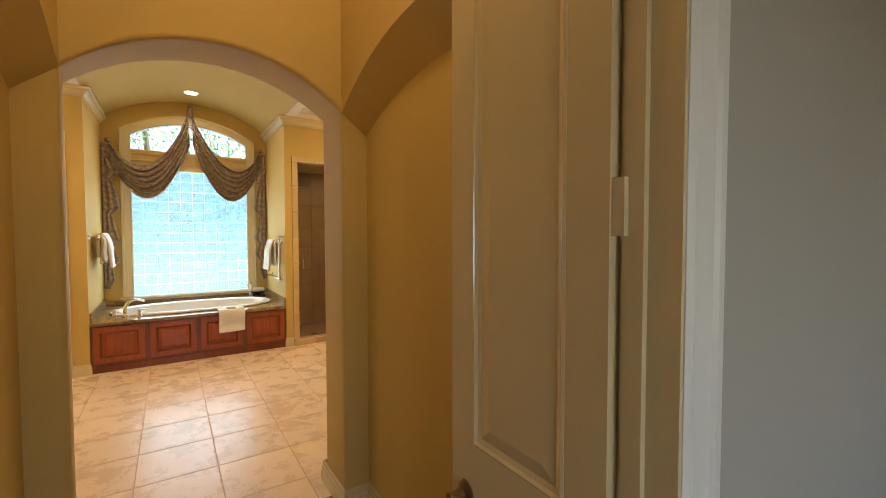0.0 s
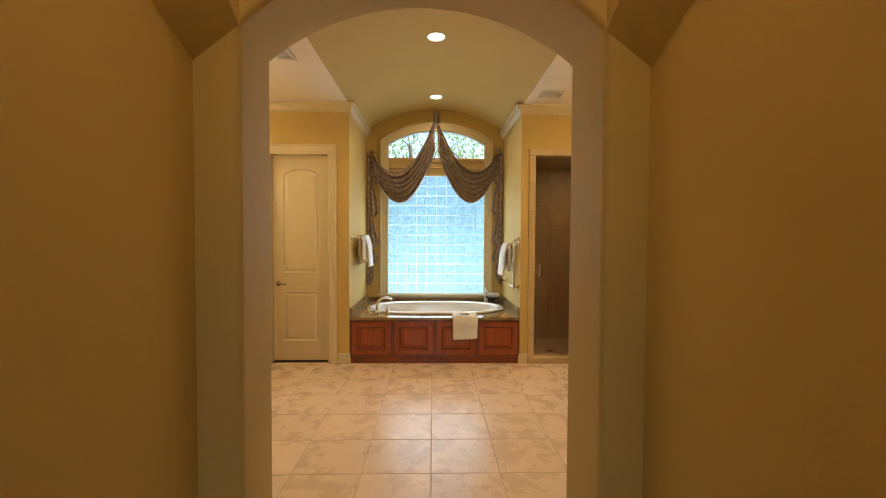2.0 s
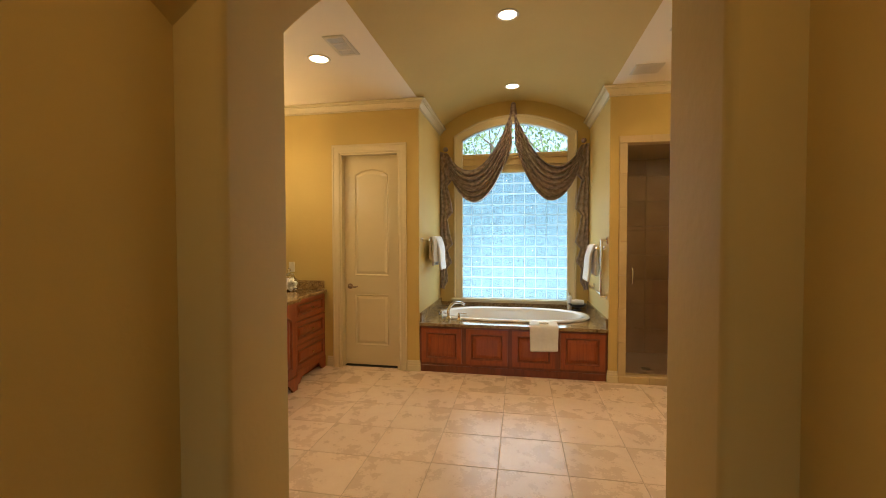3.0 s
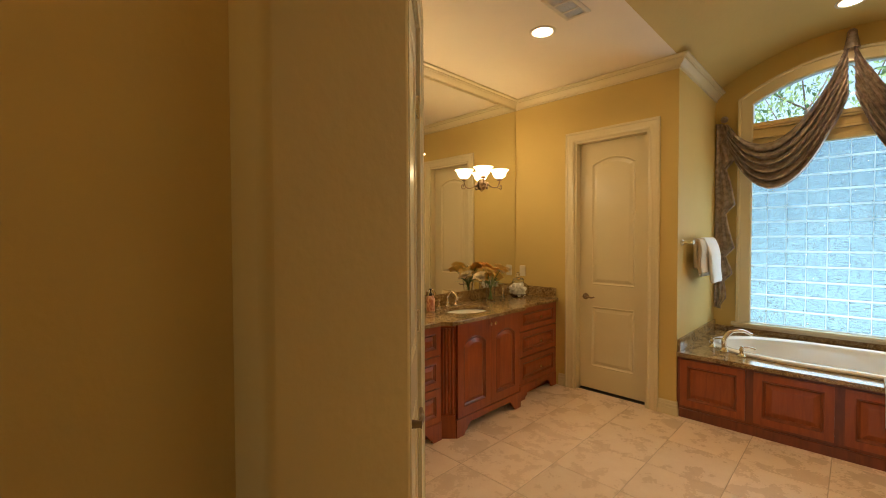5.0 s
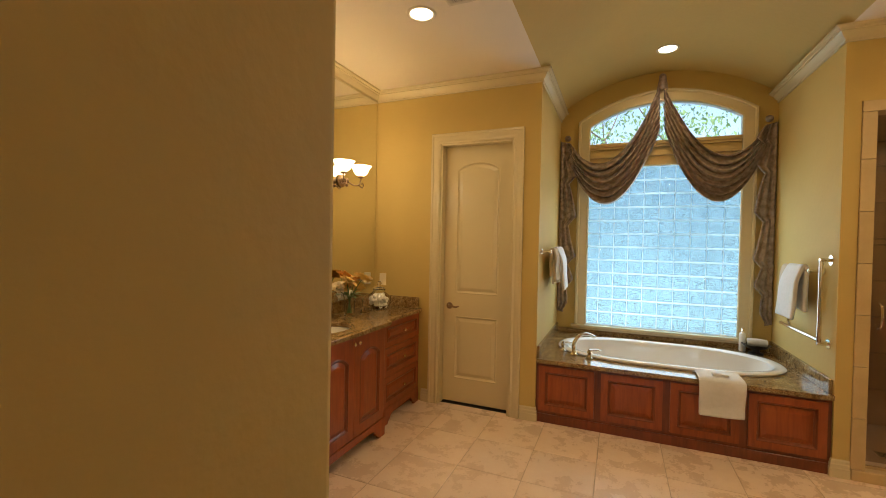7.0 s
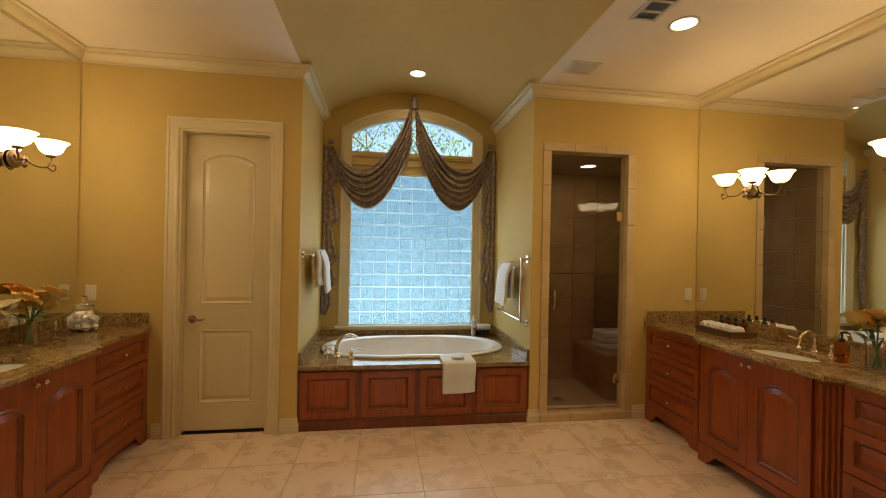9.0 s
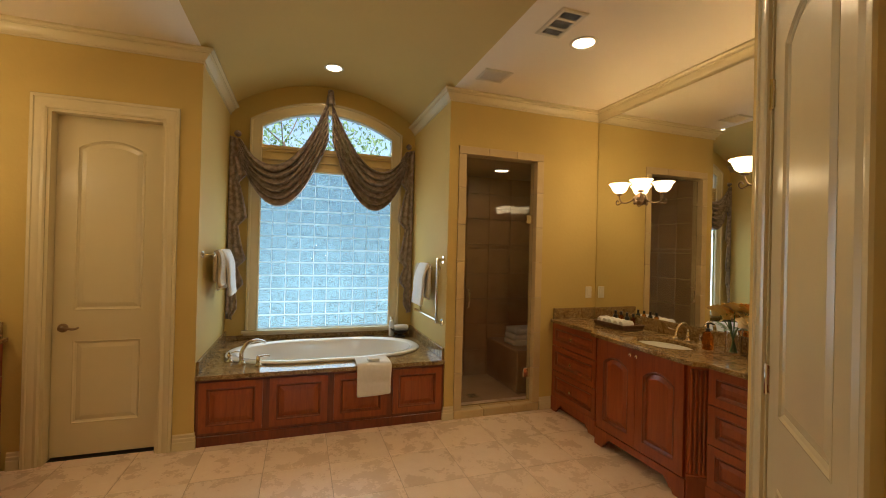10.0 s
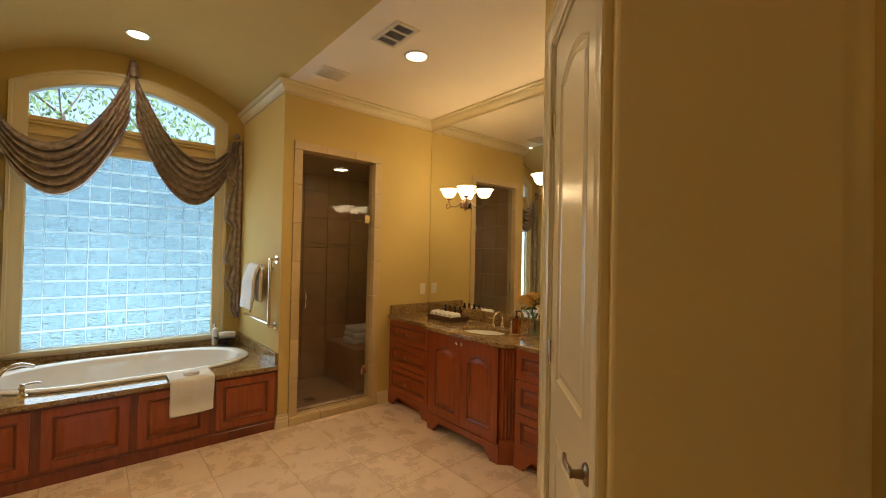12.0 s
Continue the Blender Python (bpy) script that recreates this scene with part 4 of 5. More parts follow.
def sink_unit(m, group):
    c = thing("sink_cabinet", m, "cherry wood vanity sink cabinet with two arched doors and fluted corners", "cabinet", group)
    w = VL - 2 * VSIDE
    ch = 0.085
    bm = bmesh.new()
    o = [(0.001, -0.002), (0.001, -VC + ch + 0.01), (ch + 0.01, -VC + 0.022), (w - ch - 0.01, -VC + 0.022), (w - 0.001, -VC + ch + 0.01), (w - 0.001, -0.002)]
    prism(bm, o, XY, 0.136, CT - 0.21)
    box(bm, ch, -VC + 0.0215, CT - 0.21, w - ch, -VC + 0.05, CT - 0.034)
    for q in (0.001, w - 0.02):
        box(bm, q, -VC + ch + 0.012, CT - 0.21, q + 0.019, -0.002, CT - 0.034)
    o2 = [(0.001, -0.002), (0.001, -VC + 0.16), (w - 0.001, -VC + 0.16), (w - 0.001, -0.002)]
    prism(bm, o2, XY, 0.0, 0.136)
    part("body", bm, CHERRY, c)
    bm = bmesh.new()
    skirt(bm, w - 2 * ch, -VC + 0.022, -VC - 0.002)
    bmesh.ops.translate(bm, verts=bm.verts, vec=(ch, 0, 0))
    part("base", bm, CHERRY, c, "base with ogee bracket feet")
    for side in (0, 1):
        # a fluted column set across the corner, with a plain foot
        bm = bmesh.new()
        cx, cy, ang = (ch / 2 + 0.004, -VC + ch / 2 + 0.012, -45) if not side else (w - ch / 2 - 0.004, -VC + ch / 2 + 0.012, 45)
        box(bm, -0.06, -0.012, 0.0, 0.06, 0.03, 0.17, 0.004)
        box(bm, -0.052, 0.0, 0.17, 0.052, 0.03, CT - 0.034)
        for k in (-0.036, -0.012, 0.012, 0.036):
            tube(bm, [(k, 0.0, 0.185), (k, 0.0, CT - 0.06)], 0.0105, 8)
        bmesh.ops.rotate(bm, verts=bm.verts, cent=(0, 0, 0), matrix=Matrix.Rotation(radians(ang), 3, "Z"))
        bmesh.ops.translate(bm, verts=bm.verts, vec=(cx, cy, 0))
        part("fluted_column", bm, CHERRY, c, "fluted corner column", True)
    dw = (w - 2 * ch - 0.03) / 2
    for i in (0, 1):
        d = panelled(c, "cabinet_door", dw - 0.003, 0.697, 0.02, [(0.065, dw - 0.068, 0.07, 0.53, 0.06)], CHERRY, 0.012, 0.03, GLAZE)
        d.location = (ch + 0.015 + i * dw, -VC, 0.142)
        knob(d, dw - 0.03 if i == 0 else 0.027, -0.001, 0.655)
    return c


def worktop(m, group):
    t = thing("vanity_top", m, "gold-brown granite vanity top with a bowed sink section", "countertop", group)
    a, b, cx = VSIDE, VL - VSIDE, VL / 2
    e, f = -VD - 0.028, -VC - 0.03
    sx, sy, scy = 0.215, 0.165, -0.315
    lf = [(cx + sx * math.cos(q), scy + sy * math.sin(q)) for q in [math.pi / 2 + math.pi * i / 24 for i in range(25)]]
    rt = [(cx + sx * math.cos(q), scy + sy * math.sin(q)) for q in [-math.pi / 2 + math.pi * i / 24 for i in range(25)]]
    bm = bmesh.new()
    prism(bm, [(0.002, -0.002), (0.002, e), (a - 0.03, e), (a - 0.005, e - 0.012), (a + 0.03, f + 0.012), (a + 0.075, f), (cx, f)] + list(reversed(lf)) + [(cx, -0.002)], XY, CT - 0.032, CT)
    prism(bm, [(cx, f), (b - 0.075, f), (b - 0.03, f + 0.012), (b + 0.005, e - 0.012), (b + 0.03, e), (VL - 0.002, e), (VL - 0.002, -0.002), (cx, -0.002)] + list(reversed(rt)), XY, CT - 0.032, CT)
    ob = part("slab", bm, GRANITE, t)
    mod = ob.modifiers.new("eased", "BEVEL")
    mod.width, mod.segments, mod.limit_method, mod.angle_limit = 0.006, 2, "ANGLE", radians(60)
    bm = boxes((0.002, -0.022, CT, VL - 0.002, -0.002, CT + 0.10), bevel=0.002)
    part("backsplash", bm, GRANITE, t, "granite backsplash")
    bm = boxes((VL - 0.022, e + 0.03, CT, VL - 0.002, -0.0225, CT + 0.10), bevel=0.002)
    part("side_splash", bm, GRANITE, t, "granite side splash")
    bm = bmesh.new()
    lathe(bm, [(sx + 0.012, CT - 0.034), (sx - 0.004, CT - 0.036), (sx - 0.02, CT - 0.09), (sx - 0.07, CT - 0.15), (0.03, CT - 0.165), (0, CT - 0.166)], cx, scy, 40, 1.0, sy / sx)
    part("sink", bm, PORCELAIN, t, "white undermount oval sink", True)
    return t


def faucet(m, group, label, lift=0.09):
    """Gooseneck spout with two cross-lever handles; stands on z = 0, spout towards -y."""
    f = thing("faucet", m, label, "faucet", group)
    bm = bmesh.new()
    lathe(bm, [(0, 0), (0.027, 0.0), (0.027, 0.006), (0.018, 0.014), (0.014, 0.035), (0.016, 0.04), (0.012, 0.05), (0, 0.051)], segs=16)
    pts = bend([(0, 0, 0.04), (0, 0, lift), (0, -0.045, lift + 0.045), (0, -0.10, lift + 0.02), (0, -0.118, lift - 0.03)], 6)
    tube(bm, pts, 0.0115, 10)
    part("spout", bm, NICKEL, f, "", True)
    for x in (-0.105, 0.105):
        bm = bmesh.new()
        lathe(bm, [(0, 0), (0.025, 0.0), (0.025, 0.006), (0.016, 0.013), (0.011, 0.03), (0.015, 0.042), (0.011, 0.055), (0.014, 0.064), (0.008, 0.074), (0, 0.076)], x, 0, 16)
        s = 1 if x > 0 else -1
        tube(bm, bend([(x, 0, 0.06), (x + s * 0.03, -0.004, 0.064), (x + s * 0.062, -0.012, 0.07)], 5), [0.006] * 5 + [0.007] * 6, 8)
        part("handle", bm, NICKEL, f, "lever handle", True)
    return f


WEST_V, EAST_V = pose(XW, 3.315, 0, 0, 0, 90), pose(XE, 5.585, 0, 0, 0, -90)
for m in (WEST_V, EAST_V):
    grp = "vanity units"
    drawer_unit(m, grp)
    drawer_unit(m @ pose(VL - VSIDE, 0, 0), grp)
    sink_unit(m @ pose(VSIDE, 0, 0), grp)
    faucet(m @ pose(VL / 2, -0.085, CT), "vanity faucets", "polished nickel gooseneck faucet with two lever handles")
west_top = worktop(WEST_V, "vanity tops")
east_top = worktop(EAST_V, "vanity tops")
# on the east side the side splash stands at the north wall too
for ob in east_top.children:
    if ob.name.startswith("side_splash"):
        ob.location.x = -(VL - 0.024)

for nm, x0, x1 in (("mirror_west", XW + 0.0005, XW + 0.0065), ("mirror_east", XE - 0.0065, XE - 0.0005)):
    bm = boxes((x0, 3.27, CT + 0.102, x1, YN - 0.012, ZC - 0.100))
    tagged(part(nm, bm, MIRROR), "frameless wall mirror above the vanity top", "mirror", "", "structure")

# ---- sconces ----


def sconce(m, watts):
    """Two bell shades on scrolled arms; the wall lies at y = 0, the light stands out to -y."""
    s = thing("wall_sconce", m, "two-light bronze sconce with lit alabaster bell shades on a mirror", "wall lamp", "sconces on the mirrors")
    bm = bmesh.new()
    lathe(bm, [(0, 0.0), (0.055, 0.0), (0.055, 0.006), (0.04, 0.014), (0.02, 0.02), (0.012, 0.05), (0, 0.052)], segs=20)
    bmesh.ops.rotate(bm, verts=bm.verts, cent=(0, 0, 0), matrix=Matrix.Rotation(radians(90), 3, "X"))
    bmesh.ops.translate(bm, verts=bm.verts, vec=(0, -0.007, 0))
    lathe(bm, [(0, -0.055), (0.008, -0.05), (0.016, -0.035), (0.009, -0.02), (0.018, 0.0), (0.01, 0.02), (0, 0.024)], 0, -0.065, 14)
    part("backplate", bm, BRONZE, s, "", True)
    for k in (-1, 1):
        bm = bmesh.new()
        x = k * 0.125
        tube(bm, bend([(0, -0.065, 0.0), (k * 0.05, -0.09, -0.03), (k * 0.10, -0.115, -0.025), (x, -0.12, 0.02), (x, -0.12, 0.045)], 6), 0.006, 8)
        tube(bm, bend([(k * 0.10, -0.115, -0.028), (k * 0.145, -0.12, -0.045), (k * 0.165, -0.12, -0.02), (k * 0.148, -0.12, -0.002), (k * 0.135, -0.12, -0.018)], 6), 0.0045, 8)
        lathe(bm, [(0, 0.035), (0.022, 0.04), (0.028, 0.05), (0.018, 0.058), (0, 0.06)], x, -0.12, 14)
        arm = part("arm", bm, BRONZE, s, "scrolled bronze arm", True)
        bm = bmesh.new()
        prof = [(0.02, 0.058), (0.040, 0.064), (0.058, 0.082), (0.067, 0.105), (0.076, 0.125), (0.094, 0.142), (0.091, 0.143), (0.072, 0.126), (0.063, 0.105), (0.054, 0.084), (0.036, 0.069), (0.0, 0.066)]
        lathe(bm, prof, x, -0.12, 24)
        part("shade", bm, SHADE_GLOW, arm, "lit cream alabaster bell shade", True).visible_shadow = False
        p = m @ Vector((x, -0.12, 0.105))
        bulb(p.x, p.y, p.z, watts)
    return s


for y in (5.02, 3.90):
    sconce(pose(XW + 0.0075, y, 2.007, 0, 0, 90), SCONCE_W * 0.85)
    sconce(pose(XE - 0.0075, y, 2.007, 0, 0, -90), SCONCE_W)

# ---- recessed lights and vents ----


def downlight(x, y, z, watts, tilt=None):
    t = thing("recessed_light", pose(x, y, z), "lit recessed ceiling downlight with a white trim ring", "downlight", "recessed lights")
    bm = bmesh.new()
    lathe(bm, [(0.095, -0.001), (0.093, -0.006), (0.08, -0.009), (0.072, -0.004), (0.072, -0.001)], segs=28)
    part("trim_ring", bm, VENT_WHITE, t, "white trim ring", True)
    bm = bmesh.new()
    lathe(bm, [(0.0, -0.003), (0.072, -0.003), (0.072, -0.001), (0, -0.001)], segs=24)
    part("lens", bm, CAN_GLOW, t, "glowing lamp face")
    can_lamp(x, y, z - 0.012, watts)
    return t


downlight(0.74, 4.68, ZC + 0.325, CAN_W)
downlight(0.750, 6.30, ZC + 0.325, CAN_W * 0.5)
downlight(-0.80, 4.46, ZC, CAN_W * 0.75)
downlight(2.27, 4.475, ZC, CAN_W)
downlight(2.61, 6.33, 2.43, CAN_W * 0.12)


# an added lamp, out of view, that brightens the vestibule from above
def fill_dome(x, y, z, watts):
    t = thing("fill_light", pose(x, y, z), "unseen dome light added to brighten the vestibule walls", "ceiling lamp")
    bm = bmesh.new()
    lathe(bm, [(0, -0.002), (0.15, -0.002), (0.155, -0.012), (0.145, -0.022), (0, -0.022)], segs=28)
    part("base", bm, BRONZE, t, "bronze base plate", True)
    bm = bmesh.new()
    lathe(bm, [(0.14, -0.022), (0.135, -0.05), (0.10, -0.085), (0.05, -0.103), (0, -0.107)], segs=28)
    part("shade", bm, SHADE_GLOW, t, "lit alabaster glass bowl", True).visible_shadow = False
    bulb(x, y, z - 0.07, watts)
    return t


fill_dome(0.70, 1.05, 3.10, 3.5)


def vent(x0, y0, x1, y1, open_slots, label):
    v = thing("ceiling_vent", pose((x0 + x1) / 2, (y0 + y1) / 2, ZC), label, "air vent", "ceiling vents")
    w, h = (x1 - x0) / 2, (y1 - y0) / 2
    bm = bmesh.new()
    sweep(bm, [(-w, -h), (w, -h), (w, h), (-w, h)], [(0, -0.001), (0, -0.006), (0.012, -0.012), (0.028, -0.008), (0.028, -0.001)], XY, True)
    part("frame", bm, VENT_WHITE, v)
    # behind open slots the duct's shade is painted as a black sheet
    part("backing", boxes((-w + 0.026, -h + 0.026, -0.003, w - 0.026, h - 0.026, -0.001)), DARK if open_slots else VENT_WHITE, v)
    if open_slots:
        for k in (-h / 3, h / 3):
            part("bar", boxes((-w + 0.028, k - 0.008, -0.010, w - 0.028, k + 0.008, -0.003)), VENT_WHITE, v)
    for i in range(9):
        k = -w + 0.028 + (2 * w - 0.056) * (i + 0.5) / 9
        bm = bmesh.new()
        box(bm, -0.001, -h + 0.028, -0.007, 0.001, h - 0.028, 0.002)
        bmesh.ops.rotate(bm, verts=bm.verts, cent=(0, 0, 0), matrix=Matrix.Rotation(radians(40), 3, "Y"))
        bmesh.ops.translate(bm, verts=bm.verts, vec=(k, 0, -0.004))
        part("slat", bm, VENT_WHITE, v)
    return v


vent(1.895, 4.175, 2.08, 4.485, True, "cream metal ceiling vent with dark open slots")
vent(1.82, 5.07, 2.06, 5.29, False, "cream louvred square ceiling vent")
vent(-0.60, 4.11, -0.43, 4.44, True, "cream metal ceiling vent with dark open slots")

# ---- shower ----
SX0, SX1, SY, SZ = AX1 + 0.08, XE - 0.05, 6.80, 2.43
for nm, r in (("wall_shower_north", (SX0, SY + 0.01, 0, SX1, SY + 0.11, SZ)), ("wall_shower_east", (SX1 + 0.01, YN + 0.12, 0, SX1 + 0.11, SY + 0.11, SZ))):
    setting(nm, boxes(r), SHOWER_GROUT, "tan tiled shower wall with a narrow border", "wall")
setting("ceiling_shower", boxes((AX1 + 0.08, YN + 0.12, SZ, XE + 0.12, AY + 0.16, SZ + 0.08)), SHOWER_TILE, "dark tan tiled shower ceiling", "ceiling")
surround = thing("shower_surround", pose(2.25, YN, 0.0), "beige stone tile trim round the shower opening", "tile trim", "", "structure")
for side, (x0, x1) in enumerate(((1.812, 1.885), (2.617, 2.688))):
    for k in range(7):
        z0 = 0.075 + k * 0.335
        bm = boxes((x0, YN - 0.012, z0 + 0.0015, x1, YN + 0.118, min(z0 + 0.335, 2.388) - 0.0015), bevel=0.002)
        placed("tile", bm, TRIM_TILE, surround)
for k in range(3):
    x0 = 1.812 + k * 0.292
    bm = boxes((x0 + 0.0015, YN - 0.012, 2.39, x0 + 0.2905, YN + 0.118, 2.459), bevel=0.002)
    placed("tile", bm, TRIM_TILE, surround)
for k in range(3):
    x0 = 1.812 + k * 0.292
    bm = boxes((x0 + 0.002, YN - 0.015, -0.002, x0 + 0.290, YN + 0.13, 0.072), bevel=0.006)
    placed("tile", bm, TRIM_TILE, surround)
sd = thing("shower_door", pose(1.888, YN + 0.05, 0.09), "frameless clear glass shower door with nickel hinges", "shower door")
part("pane", boxes((0, 0, 0, 0.727, 0.01, 2.28), bevel=0.002), SHOWER_GLASS, sd).visible_shadow = False
part("sweep", boxes((0, -0.004, -0.016, 0.727, 0.014, 0.002)), NICKEL, sd, "metal bottom sweep")
for z in (0.22, 1.70):
    part("hinge", boxes((0.655, -0.012, z, 0.727, 0.022, z + 0.085), bevel=0.004), NICKEL, sd, "nickel glass hinge")
bm = bmesh.new()
tube(bm, bend([(0.06, -0.001, 0.90), (0.06, -0.035, 0.92), (0.06, -0.045, 0.985), (0.06, -0.035, 1.05), (0.06, -0.001, 1.07)], 5), 0.007, 8)
part("handle", bm, NICKEL, sd, "nickel pull handle", True)
dr = thing("shower_drain", pose(2.22, 6.12, 0.0), "square dark metal floor drain in the shower", "drain")
part("grate", boxes((-0.055, -0.055, 0.0005, 0.055, 0.055, 0.006), bevel=0.002), BRONZE, dr)
# black bars on the grate paint the shade of its openings
for k in range(4):
    part("slot_shade", boxes((-0.04, -0.036 + 0.022 * k, 0.006, 0.04, -0.028 + 0.022 * k, 0.0068)), DARK, dr)
bench = thing("shower_bench", pose(2.95, 6.4, 0.0), "dark tan tiled corner bench in the shower", "bench")
part("block", boxes((-0.25, -0.35, 0.001, SX1 - 2.952, SY - 6.402, 0.45), bevel=0.01), SHOWER_TILE, bench)

# shower tiles
for wn_, n_u, u0, u1, at_ in (("wall_shower_north", 5, SX0, SX1, lambda u, w, d: (u, SY + 0.011 - d, w)), ("wall_shower_east", 4, YN + 0.13, SY, lambda u, w, d: (SX1 + 0.011 - d, u, w)), ("wall_alcove_east", 4, YN + 0.13, SY, lambda u, w, d: (SX0 - 0.001 + d, u, w))):
    holder = bpy.data.objects[wn_]
    pitch = (u1 - u0) / n_u
    for i in range(n_u):
        z = 0.0
        for j in range(9):
            h = 0.05 if j == 5 else 0.31
            bm = bmesh.new()
            a, b, c, e = u0 + i * pitch + 0.002, u0 + (i + 1) * pitch - 0.002, z + 0.002, min(z + h, SZ) - 0.002
            if e - c > 0.03:
                prism(bm, [(a, c), (b, c), (b, e), (a, e)], at_, 0.0, 0.014 if j == 5 else 0.009, 0.003)
                part("tile", bm, SHOWER_TILE, holder)
            else:
                bm.free()
            z += h

# ---- outside: a glowing sheet added close by, trees and sky above it ----
BACKDROP_GLOW = bpy.data.materials.new("backdrop_glow")
BACKDROP_GLOW.use_nodes = True
hn = BACKDROP_GLOW.node_tree
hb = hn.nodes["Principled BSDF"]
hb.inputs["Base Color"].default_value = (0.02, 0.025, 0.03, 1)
# cloudy daylight painted into the sheet's glow, brighter towards the ground
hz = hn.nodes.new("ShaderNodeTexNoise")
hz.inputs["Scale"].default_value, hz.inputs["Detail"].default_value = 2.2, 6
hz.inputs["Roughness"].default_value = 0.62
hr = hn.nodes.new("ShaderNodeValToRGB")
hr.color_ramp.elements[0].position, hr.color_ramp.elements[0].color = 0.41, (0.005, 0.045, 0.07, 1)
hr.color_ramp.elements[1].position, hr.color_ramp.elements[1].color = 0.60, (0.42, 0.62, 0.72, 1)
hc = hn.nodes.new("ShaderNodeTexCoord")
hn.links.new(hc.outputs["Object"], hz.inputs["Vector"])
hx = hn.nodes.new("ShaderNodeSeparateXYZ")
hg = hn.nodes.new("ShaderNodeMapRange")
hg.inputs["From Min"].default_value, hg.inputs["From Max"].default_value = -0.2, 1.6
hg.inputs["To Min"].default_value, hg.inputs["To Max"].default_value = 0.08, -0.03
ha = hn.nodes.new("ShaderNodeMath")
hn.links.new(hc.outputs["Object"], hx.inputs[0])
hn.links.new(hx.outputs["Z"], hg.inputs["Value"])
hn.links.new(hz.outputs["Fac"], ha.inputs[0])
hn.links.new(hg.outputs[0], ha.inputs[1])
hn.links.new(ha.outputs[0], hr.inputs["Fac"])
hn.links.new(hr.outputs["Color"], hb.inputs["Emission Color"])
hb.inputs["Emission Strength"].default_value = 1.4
setting("backdrop", boxes((-9, 9.4, -0.3, 11, 9.5, 3.0)), BACKDROP_GLOW, "added glowing sheet that brightens the glass blocks", "backdrop")


def tree(x, y, height, spread, seed, leaves):
    rng = random.Random(seed)
    t = thing("tree", pose(x, y, -0.3), "leafy green garden tree outside the window", "tree", "garden trees")
    bm = bmesh.new()
    tips = []
    trunk = [Vector((0.25 * math.sin(0.8 * k), 0.2 * math.cos(1.3 * k), height * 0.62 * k / 6)) for k in range(7)]
    tube(bm, trunk, [0.17 - 0.018 * k for k in range(7)], 10)
    for k in range(10):
        base = trunk[3 + k % 4]
        a = 2.4 * k + rng.uniform(-0.3, 0.3)
        r = spread * rng.uniform(0.5, 1.0)
        tip = base + Vector((math.cos(a) * r, math.sin(a) * r, height * rng.uniform(0.12, 0.4)))
        mid = (base + tip) / 2 + Vector((0, 0, -0.15))
        tube(bm, bend([base, mid, tip], 4), [0.026 - 0.0025 * i for i in range(9)], 6)
        tips += [tip, mid, (tip + mid) / 2]
    part("trunk", bm, BARK, t, "brown bark trunk with limbs", True)
    vs, fs = [], []
    for k in range(leaves):
        c = rng.choice(tips)
        p = c + Vector((rng.gauss(0, 0.42), rng.gauss(0, 0.42), rng.gauss(0, 0.34)))
        q = Euler((rng.uniform(0, 6.3), rng.uniform(0, 6.3), rng.uniform(0, 6.3))).to_matrix()
        s = rng.uniform(0.03, 0.075)
        i = len(vs)
        vs += [p + q @ Vector(v) * s for v in ((-1, 0, 0), (0, -0.45, 0.1), (1, 0, 0), (0, 0.45, 0.1))]
        fs.append((i, i + 1, i + 2, i + 3))
    me = bpy.data.meshes.new("crown")
    me.from_pydata([tuple(v) for v in vs], [], fs)
    me.materials.append(TREE_LEAF)
    ob = new("crown", me)
    ob.parent = t
    tagged(ob, "crown of small green leaves", "", "", "stuff")


tree(-1.6, 11.6, 5.6, 1.7, 3, 3400)
tree(1.9, 12.4, 6.0, 1.9, 7, 2600)
tree(0.2, 14.6, 7.6, 2.0, 11, 1900)

# ---- towels and bars ----


def drape(parent, name, width, drop_front, drop_back, mat, label, thick=0.012, seed=0, lay=0.0, puff=0.0):
    """A towel folded over y = 0, z = 0: front hangs at -y. lay: how far it lies flat before it hangs."""
    rng = random.Random(seed)
    prof = []
    n = 14
    for i in range(n + 1):
        prof.append((0.011 if not lay else 0.02 + lay, -drop_back + drop_back * i / n))
    if lay:
        prof += [(lay - lay * 2 * i / 8, 0.012) for i in range(9)]
    else:
        prof += [(0.011 * math.cos(a), 0.012 * math.sin(a)) for a in [math.pi * i / 8 for i in range(1, 8)]]
    for i in range(n + 1):
        prof.append((-0.011 - (lay + 0.009 if lay else 0) - 0.006 * math.sin(i * 0.5) - puff * (1 - (1 - i / n) ** 2.5), -drop_front * i / n))
    bm = bmesh.new()
    m = 14
    ph = rng.uniform(0, 6)

    def f(u, v):
        k = v * (len(prof) - 1)
        i = min(int(k), len(prof) - 2)
        y, z = [prof[i][q] + (prof[i + 1][q] - prof[i][q]) * (k - i) for q in (0, 1)]
        wave = 0.006 * math.sin(u * 5 + ph) * min(1.0, abs(z) * 5) + 0.0012 * math.sin(u * 11 + z * 9)
        return ((u - 0.5) * width * (1 + 0.03 * math.sin(z * 6)), y + (wave if y < 0 else -0.3 * wave), z - 0.006 * math.sin(u * 3 + ph) * (abs(z) > 0.1))

    cloth(bm, m, len(prof) - 1, f)
    ob = part(name, bm, mat, parent, label, True)
    mod = ob.modifiers.new("thick", "SOLIDIFY")
    mod.thickness, mod.offset = thick, 0
    sub = ob.modifiers.new("soft", "SUBSURF")
    sub.levels = sub.render_levels = 1
    return ob


